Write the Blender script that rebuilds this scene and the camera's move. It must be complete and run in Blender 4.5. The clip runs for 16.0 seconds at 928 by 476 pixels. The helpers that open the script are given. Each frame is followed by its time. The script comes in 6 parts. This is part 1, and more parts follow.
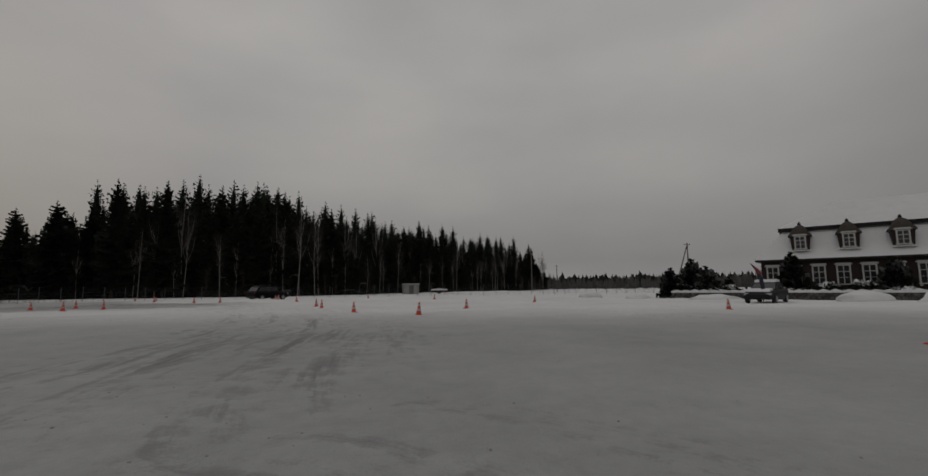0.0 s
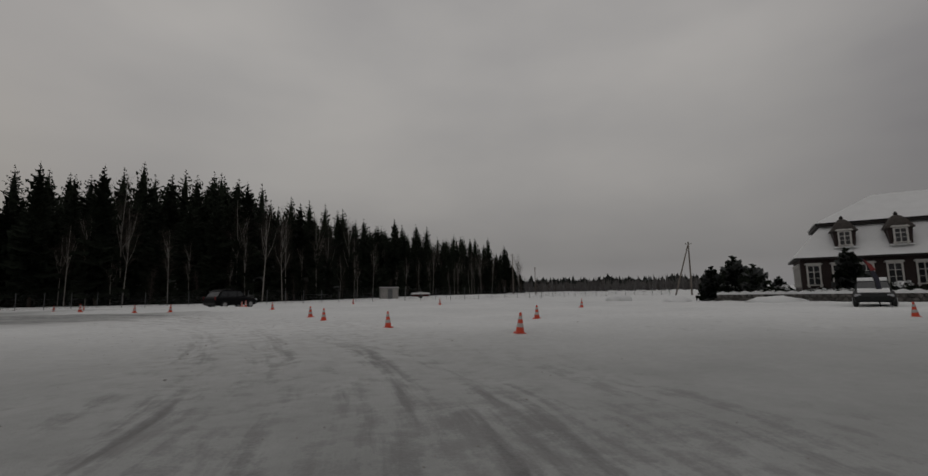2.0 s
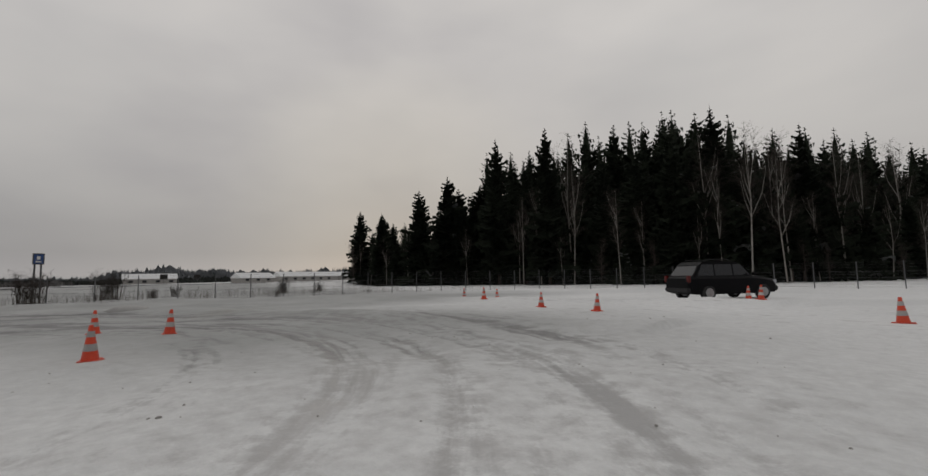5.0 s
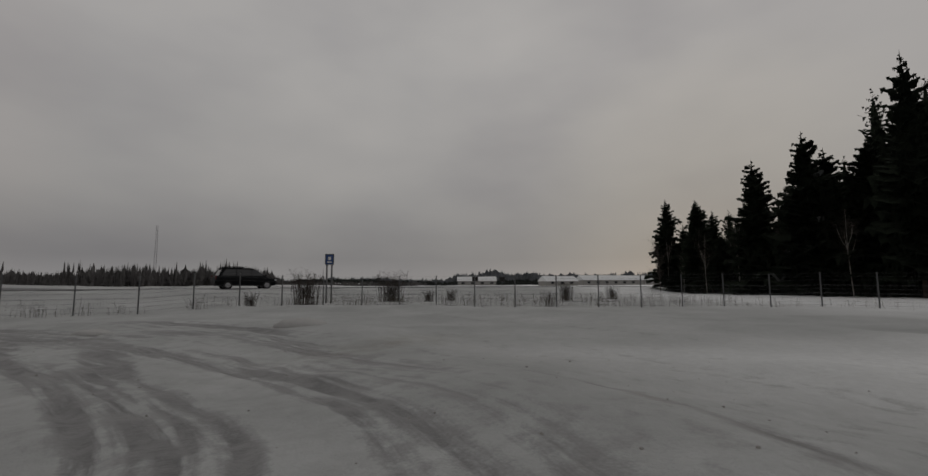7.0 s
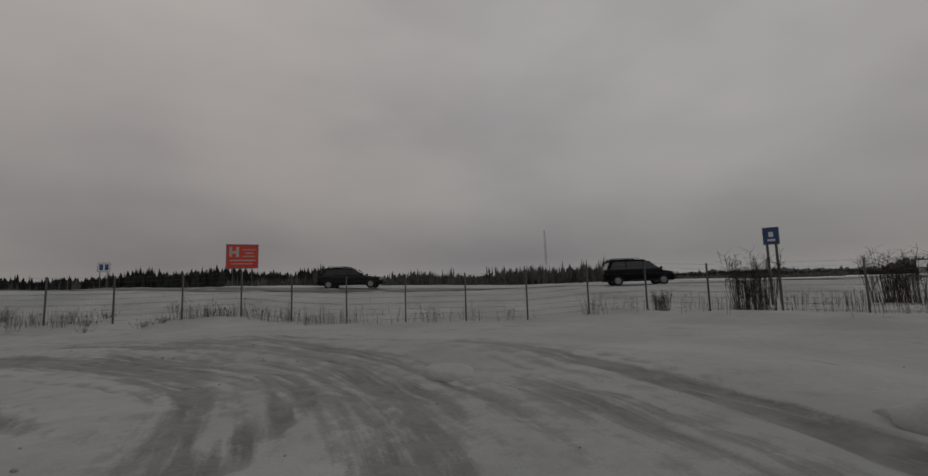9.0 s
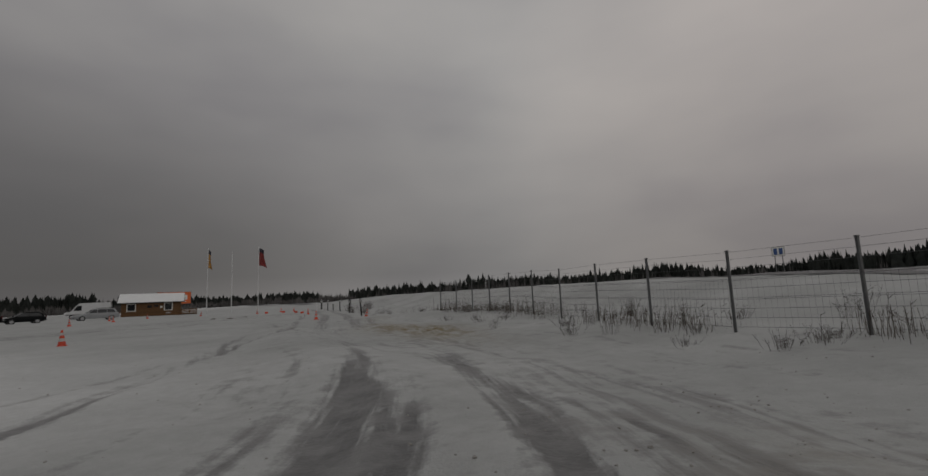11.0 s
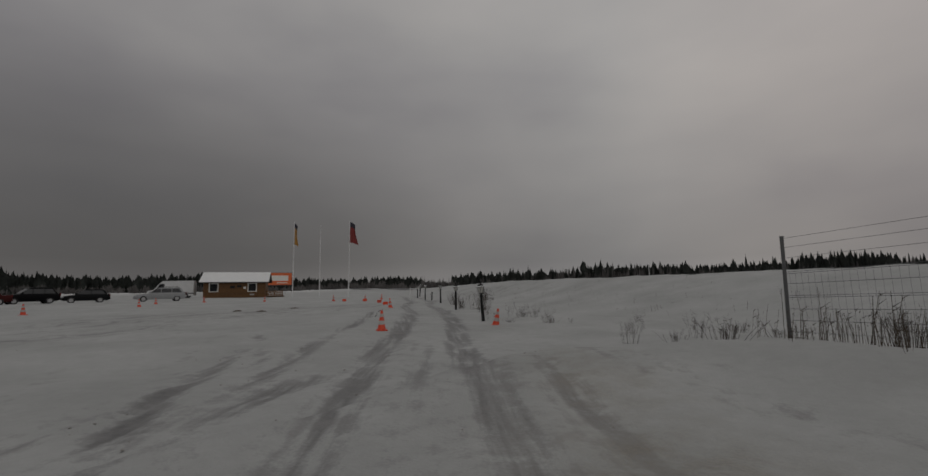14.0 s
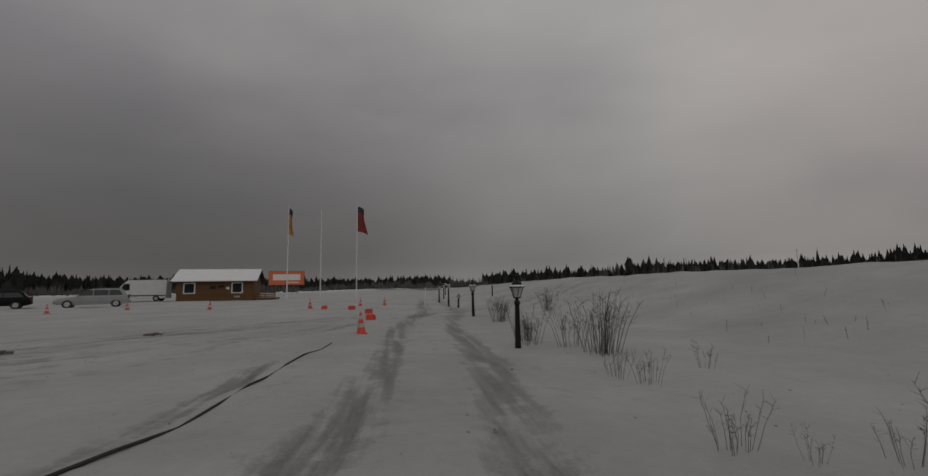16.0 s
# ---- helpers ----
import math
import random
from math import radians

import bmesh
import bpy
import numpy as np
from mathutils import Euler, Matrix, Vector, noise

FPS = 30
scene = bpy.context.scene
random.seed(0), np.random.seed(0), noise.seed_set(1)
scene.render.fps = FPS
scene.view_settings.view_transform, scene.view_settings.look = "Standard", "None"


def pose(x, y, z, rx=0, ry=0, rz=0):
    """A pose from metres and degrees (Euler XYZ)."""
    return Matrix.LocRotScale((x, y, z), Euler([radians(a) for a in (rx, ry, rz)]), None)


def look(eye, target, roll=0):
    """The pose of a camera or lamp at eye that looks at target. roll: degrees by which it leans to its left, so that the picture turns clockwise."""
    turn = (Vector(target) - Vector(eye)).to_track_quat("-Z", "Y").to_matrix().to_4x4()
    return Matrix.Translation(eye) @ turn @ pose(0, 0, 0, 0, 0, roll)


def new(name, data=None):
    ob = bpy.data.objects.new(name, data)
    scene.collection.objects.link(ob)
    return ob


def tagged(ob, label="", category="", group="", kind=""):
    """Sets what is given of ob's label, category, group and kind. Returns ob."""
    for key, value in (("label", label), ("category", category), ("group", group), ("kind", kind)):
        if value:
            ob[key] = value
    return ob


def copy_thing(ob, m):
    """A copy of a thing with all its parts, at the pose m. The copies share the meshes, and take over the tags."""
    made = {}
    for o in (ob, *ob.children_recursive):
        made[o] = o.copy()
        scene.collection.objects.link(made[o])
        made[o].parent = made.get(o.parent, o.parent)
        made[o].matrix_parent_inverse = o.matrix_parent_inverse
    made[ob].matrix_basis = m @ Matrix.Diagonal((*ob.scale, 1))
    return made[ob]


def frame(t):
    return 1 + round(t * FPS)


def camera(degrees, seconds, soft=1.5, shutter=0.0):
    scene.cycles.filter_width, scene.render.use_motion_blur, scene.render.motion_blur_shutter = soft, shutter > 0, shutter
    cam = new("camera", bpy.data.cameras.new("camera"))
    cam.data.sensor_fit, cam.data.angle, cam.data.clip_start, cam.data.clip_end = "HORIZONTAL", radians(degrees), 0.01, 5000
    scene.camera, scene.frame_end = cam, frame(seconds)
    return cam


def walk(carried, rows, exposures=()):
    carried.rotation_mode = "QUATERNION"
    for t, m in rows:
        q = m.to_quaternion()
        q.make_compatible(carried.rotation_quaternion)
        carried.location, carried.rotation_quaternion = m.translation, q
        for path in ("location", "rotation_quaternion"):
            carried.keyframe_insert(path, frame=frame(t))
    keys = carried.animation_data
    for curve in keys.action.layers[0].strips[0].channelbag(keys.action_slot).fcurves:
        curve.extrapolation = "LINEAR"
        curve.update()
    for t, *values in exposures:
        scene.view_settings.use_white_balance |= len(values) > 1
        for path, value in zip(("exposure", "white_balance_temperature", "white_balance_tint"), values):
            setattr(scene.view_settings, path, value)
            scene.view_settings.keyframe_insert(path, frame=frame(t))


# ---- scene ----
cam = camera(91.8, 16.0, soft=1.5)
PATH = [
    (0, (0.000, 0.000, 1.187), (0.041, 1.987, 1.406), -0.6),
    (0.5, (-1.656, 1.594, 1.184), (-1.373, 3.562, 1.402), 0.1),
    (1, (-2.970, 3.159, 1.176), (-2.502, 5.089, 1.414), -1.1),
    (1.5, (-3.884, 5.270, 1.177), (-3.484, 7.217, 1.402), -0.4),
    (2, (-4.302, 7.825, 1.181), (-4.087, 9.800, 1.414), -1.0),
    (2.5, (-4.580, 11.044, 1.185), (-4.709, 13.027, 1.414), -3.2),
    (3, (-5.340, 14.677, 1.193), (-5.772, 16.618, 1.409), -1.6),
    (3.5, (-6.714, 19.144, 1.171), (-7.392, 21.016, 1.362), -2.9),
    (4, (-8.839, 23.311, 1.173), (-9.789, 25.060, 1.367), 0.2),
    (4.5, (-11.229, 26.685, 1.176), (-12.436, 28.269, 1.360), -0.1),
    (5, (-13.871, 29.438, 1.173), (-15.343, 30.781, 1.345), -1.1),
    (5.2, (-14.824, 30.489, 1.173), (-16.401, 31.704, 1.361), -1.3),
    (5.7, (-17.223, 32.583, 1.175), (-18.998, 33.486, 1.367), -1.1),
    (6.2, (-19.598, 33.959, 1.177), (-21.493, 34.566, 1.374), -0.8),
    (6.75, (-22.103, 34.712, 1.179), (-24.069, 35.019, 1.381), -0.6),
    (7.3, (-24.410, 34.743, 1.181), (-26.399, 34.769, 1.389), -0.3),
    (7.5, (-25.192, 34.582, 1.176), (-27.179, 34.511, 1.389), -0.8),
    (8, (-27.050, 33.911, 1.178), (-29.001, 33.533, 1.399), -0.6),
    (8.2, (-27.687, 33.443, 1.178), (-29.602, 32.896, 1.370), -1.7),
    (8.7, (-29.490, 31.906, 1.179), (-31.210, 30.906, 1.381), -1.8),
    (9.2, (-31.438, 29.918, 1.179), (-32.797, 28.466, 1.393), -1.9),
    (9.75, (-33.248, 27.433, 1.180), (-34.015, 25.599, 1.405), -2.0),
    (10.3, (-34.165, 24.878, 1.181), (-34.205, 22.892, 1.418), -2.1),
    (10.5, (-34.220, 23.958, 1.182), (-33.982, 21.986, 1.423), -1.9),
    (11, (-33.868, 21.726, 1.172), (-33.045, 19.921, 1.426), -2.3),
    (11.5, (-32.905, 18.937, 1.178), (-31.582, 17.459, 1.431), -2.1),
    (12, (-31.424, 16.282, 1.177), (-29.754, 15.213, 1.437), -1.0),
    (12.5, (-29.488, 13.903, 1.178), (-27.676, 13.090, 1.413), -0.6),
    (13, (-27.039, 11.808, 1.180), (-25.280, 10.890, 1.431), -0.5),
    (13.5, (-24.286, 9.685, 1.178), (-22.885, 8.281, 1.433), -0.7),
    (14, (-21.687, 6.998, 1.181), (-20.480, 5.418, 1.395), -0.6),
    (14.5, (-19.110, 4.012, 1.185), (-17.918, 2.417, 1.372), -1.0),
    (15, (-16.543, 1.027, 1.189), (-15.378, -0.584, 1.403), -0.2),
    (15.5, (-14.184, -1.816, 1.160), (-12.981, -3.396, 1.390), -0.2),
    (16, (-11.953, -4.266, 1.180), (-10.646, -5.765, 1.393), -0.8),
]
walk(cam, [(t, look(eye, target, roll)) for t, eye, target, roll in PATH],
     [(0, -0.12), (2, -0.12), (3, -0.08), (3.5, 0.08), (4.2, 0.35), (5, 0.5), (5.2, 0.5), (7.3, -0.05), (8.2, -0.03), (10.3, 0.0), (16, 0.02)])

# ---- overcast winter sky, low veiled sun ----
GLOW = radians(56)  # the bright part of the cloud deck, turned left from +y
world = bpy.data.worlds.new("overcast")
scene.world = world
world.use_nodes = True
wn, wl = world.node_tree.nodes, world.node_tree.links
wn.clear()


def wnode(kind, **values):
    n = wn.new(kind)
    for key, value in values.items():
        n.inputs[key].default_value = value
    return n


def wramp(stops):
    n = wn.new("ShaderNodeValToRGB")
    e = n.color_ramp.elements
    while len(e) < len(stops):
        e.new(0.5)
    for el, (p, c) in zip(e, stops):
        el.position, el.color = p, (*c, 1)
    return n


w_out = wn.new("ShaderNodeOutputWorld")
w_sky = wn.new("ShaderNodeTexSky")
w_sky.sky_type, w_sky.sun_disc = "NISHITA", False
w_sky.sun_elevation, w_sky.sun_rotation = radians(7), -GLOW
w_bg_sky = wnode("ShaderNodeBackground", Strength=0.05)
wl.new(w_sky.outputs[0], w_bg_sky.inputs[0])
w_co = wn.new("ShaderNodeTexCoord")
w_sep = wn.new("ShaderNodeSeparateXYZ")
wl.new(w_co.outputs["Generated"], w_sep.inputs[0])
# cloud deck by height above the horizon
w_height = wramp([(0.0, (0.26, 0.253, 0.25)), (0.025, (0.25, 0.243, 0.24)), (0.055, (0.226, 0.22, 0.217)), (0.10, (0.242, 0.235, 0.231)),
                  (0.22, (0.298, 0.289, 0.284)), (0.45, (0.36, 0.349, 0.343)), (0.62, (0.37, 0.359, 0.353)), (1.0, (0.40, 0.388, 0.381))])
wl.new(w_sep.outputs["Z"], w_height.inputs[0])
# soft cloud bellies
w_map = wn.new("ShaderNodeMapping")
w_map.inputs["Scale"].default_value = (1.0, 1.0, 2.3)
wl.new(w_co.outputs["Generated"], w_map.inputs[0])
w_noise = wnode("ShaderNodeTexNoise", Scale=1.7, Detail=4.0, Roughness=0.45)
wl.new(w_map.outputs[0], w_noise.inputs["Vector"])
w_cloud = wramp([(0.30, (0.80, 0.80, 0.83)), (0.5, (1.0, 1.0, 1.0)), (0.72, (1.16, 1.15, 1.13))])
wl.new(w_noise.outputs["Fac"], w_cloud.inputs[0])
w_mul = wn.new("ShaderNodeMix")
w_mul.data_type, w_mul.blend_type = "RGBA", "MULTIPLY"
w_mul.inputs["Factor"].default_value = 1.0
wl.new(w_height.outputs[0], w_mul.inputs["A"])
wl.new(w_cloud.outputs[0], w_mul.inputs["B"])
# brighter, warmer toward the veiled sun, darker and bluer away from it
w_dot = wn.new("ShaderNodeVectorMath")
w_dot.operation = "DOT_PRODUCT"
w_dot.inputs[1].default_value = (-math.sin(GLOW), math.cos(GLOW), 0.12)
wl.new(w_co.outputs["Generated"], w_dot.inputs[0])
w_side = wn.new("ShaderNodeMapRange")
w_side.inputs["From Min"].default_value, w_side.inputs["From Max"].default_value = -1.0, 1.0
wl.new(w_dot.outputs["Value"], w_side.inputs["Value"])
w_tint = wramp([(0.0, (0.90, 0.90, 0.90)), (0.35, (0.98, 0.98, 0.98)), (0.6, (1.0, 1.0, 1.0)), (0.9, (1.05, 1.05, 1.045)), (0.97, (1.07, 1.06, 1.05)), (1.0, (1.13, 1.105, 1.05))])
wl.new(w_side.outputs[0], w_tint.inputs[0])
w_mul2 = wn.new("ShaderNodeMix")
w_mul2.data_type, w_mul2.blend_type = "RGBA", "MULTIPLY"
w_mul2.inputs["Factor"].default_value = 1.0
wl.new(w_mul.outputs["Result"], w_mul2.inputs["A"])
wl.new(w_tint.outputs[0], w_mul2.inputs["B"])
# a heavy dark cloud mass low over the house
w_dot2 = wn.new("ShaderNodeVectorMath")
w_dot2.operation = "DOT_PRODUCT"
w_dot2.inputs[1].default_value = Vector((-math.sin(radians(263)), math.cos(radians(258)), 0.36)).normalized()
w_norm = wn.new("ShaderNodeVectorMath")
w_norm.operation = "NORMALIZE"
w_flat = wn.new("ShaderNodeVectorMath")
w_flat.operation = "MULTIPLY"
w_flat.inputs[1].default_value = (1, 1, 3.5)
wl.new(w_co.outputs["Generated"], w_flat.inputs[0])
wl.new(w_flat.outputs[0], w_norm.inputs[0])
wl.new(w_norm.outputs[0], w_dot2.inputs[0])
w_dark = wramp([(0.0, (1, 1, 1)), (0.52, (1, 1, 1)), (0.78, (0.74, 0.736, 0.745)), (0.92, (0.46, 0.457, 0.468)), (1.0, (0.38, 0.378, 0.39))])
wl.new(w_dot2.outputs["Value"], w_dark.inputs[0])
w_mul3 = wn.new("ShaderNodeMix")
w_mul3.data_type, w_mul3.blend_type = "RGBA", "MULTIPLY"
w_mul3.inputs["Factor"].default_value = 1.0
wl.new(w_mul2.outputs["Result"], w_mul3.inputs["A"])
wl.new(w_dark.outputs[0], w_mul3.inputs["B"])
# a faint rosy veil low in the west
w_dot3 = wn.new("ShaderNodeVectorMath")
w_dot3.operation = "DOT_PRODUCT"
w_dot3.inputs[1].default_value = Vector((-math.sin(radians(163)), math.cos(radians(163)), 0.25)).normalized()
wl.new(w_co.outputs["Generated"], w_dot3.inputs[0])
w_rose = wramp([(0.0, (1, 1, 1)), (0.80, (1, 1, 1)), (0.98, (1.045, 1.0, 0.985))])
wl.new(w_dot3.outputs["Value"], w_rose.inputs[0])
w_mul4 = wn.new("ShaderNodeMix")
w_mul4.data_type, w_mul4.blend_type = "RGBA", "MULTIPLY"
w_mul4.inputs["Factor"].default_value = 1.0
wl.new(w_mul3.outputs["Result"], w_mul4.inputs["A"])
wl.new(w_rose.outputs[0], w_mul4.inputs["B"])
w_bg = wnode("ShaderNodeBackground", Strength=1.0)
wl.new(w_mul4.outputs["Result"], w_bg.inputs[0])
w_add = wn.new("ShaderNodeMixShader")  # a thick deck: little of the clear sky comes through
w_add.inputs[0].default_value = 0.02
wl.new(w_bg.outputs[0], w_add.inputs[1])
wl.new(w_bg_sky.outputs[0], w_add.inputs[2])
wl.new(w_add.outputs[0], w_out.inputs[0])

sun_data = bpy.data.lights.new("veiled_sun", "SUN")
sun_data.energy, sun_data.angle, sun_data.color = 0.12, radians(25), (1.0, 0.93, 0.84)
sun = new("veiled_sun", sun_data)
sun.matrix_world = look((-83 * 2, 56 * 2, 30), (0, 0, 0))

# ---- materials ----
def material(name, colour, rough=0.7, metal=0.0, vary=0.12, scale=3.0, bump=0.0, bump_scale=30.0, spread=0.0, coat=0.0, spec=0.5):
    """Base colour varied at two scales, with fine relief. spread: variation from object to object."""
    m = bpy.data.materials.new(name)
    m.use_nodes = True
    n, l = m.node_tree.nodes, m.node_tree.links
    b = n["Principled BSDF"]
    b.inputs["Roughness"].default_value, b.inputs["Metallic"].default_value = rough, metal
    b.inputs["Coat Weight"].default_value = coat
    b.inputs["Specular IOR Level"].default_value = spec
    co = n.new("ShaderNodeTexCoord")
    big, small = n.new("ShaderNodeTexNoise"), n.new("ShaderNodeTexNoise")
    big.inputs["Scale"].default_value, small.inputs["Scale"].default_value = scale, scale * 11
    big.inputs["Detail"].default_value = small.inputs["Detail"].default_value = 4
    for t in (big, small):
        l.new(co.outputs["Object"], t.inputs["Vector"])
    add = n.new("ShaderNodeMath")
    add.operation = "ADD"
    l.new(big.outputs["Fac"], add.inputs[0])
    l.new(small.outputs["Fac"], add.inputs[1])
    r = n.new("ShaderNodeMapRange")
    r.inputs["From Min"].default_value, r.inputs["From Max"].default_value = 0.6, 1.4
    r.inputs["To Min"].default_value, r.inputs["To Max"].default_value = 1 - vary, 1 + vary
    l.new(add.outputs[0], r.inputs["Value"])
    last = r.outputs[0]
    if spread:
        info = n.new("ShaderNodeObjectInfo")
        r2 = n.new("ShaderNodeMapRange")
        r2.inputs["To Min"].default_value, r2.inputs["To Max"].default_value = 1 - spread, 1 + spread
        l.new(info.outputs["Random"], r2.inputs["Value"])
        mm = n.new("ShaderNodeMath")
        mm.operation = "MULTIPLY"
        l.new(last, mm.inputs[0])
        l.new(r2.outputs[0], mm.inputs[1])
        last = mm.outputs[0]
    mul = n.new("ShaderNodeVectorMath")
    mul.operation = "SCALE"
    mul.inputs[0].default_value = colour
    l.new(last, mul.inputs["Scale"])
    l.new(mul.outputs[0], b.inputs["Base Color"])
    if bump:
        t = n.new("ShaderNodeTexNoise")
        t.inputs["Scale"].default_value, t.inputs["Detail"].default_value = bump_scale, 5
        l.new(co.outputs["Object"], t.inputs["Vector"])
        bp = n.new("ShaderNodeBump")
        bp.inputs["Strength"].default_value, bp.inputs["Distance"].default_value = bump, 0.02
        l.new(t.outputs["Fac"], bp.inputs["Height"])
        l.new(bp.outputs[0], b.inputs["Normal"])
    return m


def snow_ground():
    """Snow with packed grey ice and slush where wheels ran ("wear") and strewn sand ("sand")."""
    m = bpy.data.materials.new("driven_snow")
    m.use_nodes = True
    n, l = m.node_tree.nodes, m.node_tree.links
    b = n["Principled BSDF"]
    co = n.new("ShaderNodeTexCoord")

    def tex(scale, detail=5.0, rough=0.55):
        t = n.new("ShaderNodeTexNoise")
        t.inputs["Scale"].default_value, t.inputs["Detail"].default_value, t.inputs["Roughness"].default_value = scale, detail, rough
        l.new(co.outputs["Object"], t.inputs["Vector"])
        return t.outputs["Fac"]

    def math_(op, a, c):
        q = n.new("ShaderNodeMath")
        q.operation = op
        for i, v in enumerate((a, c)):
            if isinstance(v, (int, float)):
                q.inputs[i].default_value = v
            else:
                l.new(v, q.inputs[i])
        return q.outputs[0]

    def mapped(v, lo, hi, a, c):
        q = n.new("ShaderNodeMapRange")
        for key, val in (("From Min", lo), ("From Max", hi), ("To Min", a), ("To Max", c)):
            q.inputs[key].default_value = val
        l.new(v, q.inputs["Value"])
        return q.outputs[0]

    def mixed(f, a, c):
        q = n.new("ShaderNodeMix")
        q.data_type = "RGBA"
        l.new(f, q.inputs["Factor"])
        for key, val in (("A", a), ("B", c)):
            if isinstance(val, tuple):
                q.inputs[key].default_value = (*val, 1)
            else:
                l.new(val, q.inputs[key])
        return q.outputs["Result"]

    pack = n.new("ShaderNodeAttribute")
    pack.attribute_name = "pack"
    wear, sand, lane, run, off = [n.new("ShaderNodeAttribute") for _ in range(5)]
    wear.attribute_name, sand.attribute_name, lane.attribute_name, run.attribute_name, off.attribute_name = "wear", "sand", "lane", "run", "off"

    def streaks(along, across, detail):
        """Noise drawn out along the driving line."""
        v = n.new("ShaderNodeCombineXYZ")
        l.new(math_("MULTIPLY", run.outputs["Fac"], along), v.inputs[0])
        l.new(math_("MULTIPLY", off.outputs["Fac"], across), v.inputs[1])
        t = n.new("ShaderNodeTexNoise")
        t.inputs["Scale"].default_value, t.inputs["Detail"].default_value = 1.0, detail
        l.new(v.outputs[0], t.inputs["Vector"])
        return t.outputs["Fac"]

    fine, mid, coarse = tex(34.0), tex(2.7, 6.0, 0.62), tex(0.16)
    snow = mixed(mapped(coarse, 0.35, 0.65, 0, 1), (0.738, 0.752, 0.755), (0.838, 0.85, 0.852))
    snow = mixed(math_("MULTIPLY", mapped(mid, 0.42, 0.70, 0, 0.9), mapped(lane.outputs["Fac"], 0, 1, 0.25, 1)), snow, (0.60, 0.60, 0.60))
    speck = n.new("ShaderNodeVectorMath")
    speck.operation = "SCALE"
    l.new(snow, speck.inputs[0])
    l.new(mapped(tex(6.5, 8.0, 0.72), 0.32, 0.68, 0.88, 1.06), speck.inputs["Scale"])
    snow = speck.outputs[0]
    # snow soiled along the lap; broad south and west dimming painted into the colour
    soiled_dim = math_("MULTIPLY", pack.outputs["Fac"], mapped(tex(0.33, 6.0, 0.6), 0.3, 0.7, 0.60, 0.84))
    snow = mixed(soiled_dim, snow, (0.252, 0.26, 0.256))
    # broken edge: the wear takes hold in patches
    wide, thin = streaks(0.13, 1.15, 3.0), streaks(0.45, 5.5, 4.0)
    drawn = math_("MULTIPLY", mapped(wide, 0.42, 0.66, 0, 1), mapped(thin, 0.36, 0.60, 0.25, 1.0))
    base_wear = math_("MULTIPLY", wear.outputs["Fac"], mapped(thin, 0.34, 0.62, 0.40, 1.25))
    base_wear = math_("ADD", base_wear, math_("MULTIPLY", math_("MULTIPLY", drawn, lane.outputs["Fac"]), mapped(pack.outputs["Fac"], 0, 1, 0.40, 1.15)))
    patchy = math_("ADD", base_wear, mapped(mid, 0.3, 0.7, -0.46, 0.30))
    patchy = math_("ADD", patchy, mapped(fine, 0.3, 0.7, -0.14, 0.14))
    hold = mapped(patchy, 0.24, 0.96, 0, 1)
    ice = mixed(mapped(mid, 0.35, 0.62, 0, 1), (0.12, 0.12, 0.122), (0.21, 0.21, 0.21))
    ice = mixed(mapped(pack.outputs["Fac"], 0, 0.8, 0.75, 0), ice, (0.55, 0.55, 0.55))
    surface = mixed(hold, snow, ice)
    brown = mixed(mapped(fine, 0.4, 0.6, 0, 1), (0.13, 0.10, 0.052), (0.29, 0.245, 0.15))
    grit = math_("MULTIPLY", sand.outputs["Fac"], mapped(mid, 0.35, 0.65, 0.15, 1.0))
    surface = mixed(grit, surface, brown)
    l.new(surface, b.inputs["Base Color"])
    b.inputs["Specular IOR Level"].default_value = 0.25
    l.new(mapped(hold, 0, 1, 0.85, 0.5), b.inputs["Roughness"])
    bp, bp2 = n.new("ShaderNodeBump"), n.new("ShaderNodeBump")
    bp.inputs["Distance"].default_value = 0.09
    l.new(math_("ADD", mapped(lane.outputs["Fac"], 0, 1, 0.10, 0.5), math_("MULTIPLY", sand.outputs["Fac"], 0.5)), bp.inputs["Strength"])
    bp2.inputs["Strength"].default_value, bp2.inputs["Distance"].default_value = 0.6, 0.035
    l.new(math_("SUBTRACT", mid, math_("MULTIPLY", drawn, 0.25)), bp.inputs["Height"])
    l.new(math_("MULTIPLY", fine, mapped(hold, 0, 1, 1.0, 0.25)), bp2.inputs["Height"])
    l.new(bp.outputs[0], bp2.inputs["Normal"])
    l.new(bp2.outputs[0], b.inputs["Normal"])
    return m


M_GROUND = snow_ground()
M_SNOW = material("lying_snow", (0.73, 0.742, 0.748), 0.85, vary=0.06, scale=1.2, bump=0.4, bump_scale=6, spec=0.25)
M_OLDSNOW = material("old_ploughed_snow", (0.40, 0.398, 0.39), 0.85, vary=0.12, scale=3, bump=0.6, bump_scale=9, spec=0.25)
M_NEEDLE = material("spruce_needles", (0.017, 0.022, 0.015), 0.9, vary=0.5, scale=0.9, spread=0.3, spec=0.1)
M_FROST = material("frosted_needles", (0.10, 0.107, 0.104), 0.8, vary=0.5, scale=1.5, spread=0.3, spec=0.2)
M_BARK = material("conifer_bark", (0.07, 0.055, 0.045), 0.9, vary=0.4, scale=2, bump=0.5, spec=0.2)
M_BIRCH = material("birch_bark", (0.30, 0.285, 0.26), 0.85, vary=0.6, scale=1.6, bump=0.3, spec=0.2)
M_TWIG = material("bare_twigs", (0.062, 0.052, 0.046), 0.9, vary=0.4, scale=1.5, spread=0.25, spec=0.2)
M_REED = material("dry_stalks", (0.085, 0.068, 0.05), 0.9, vary=0.4, scale=1.5, spread=0.3, spec=0.2)
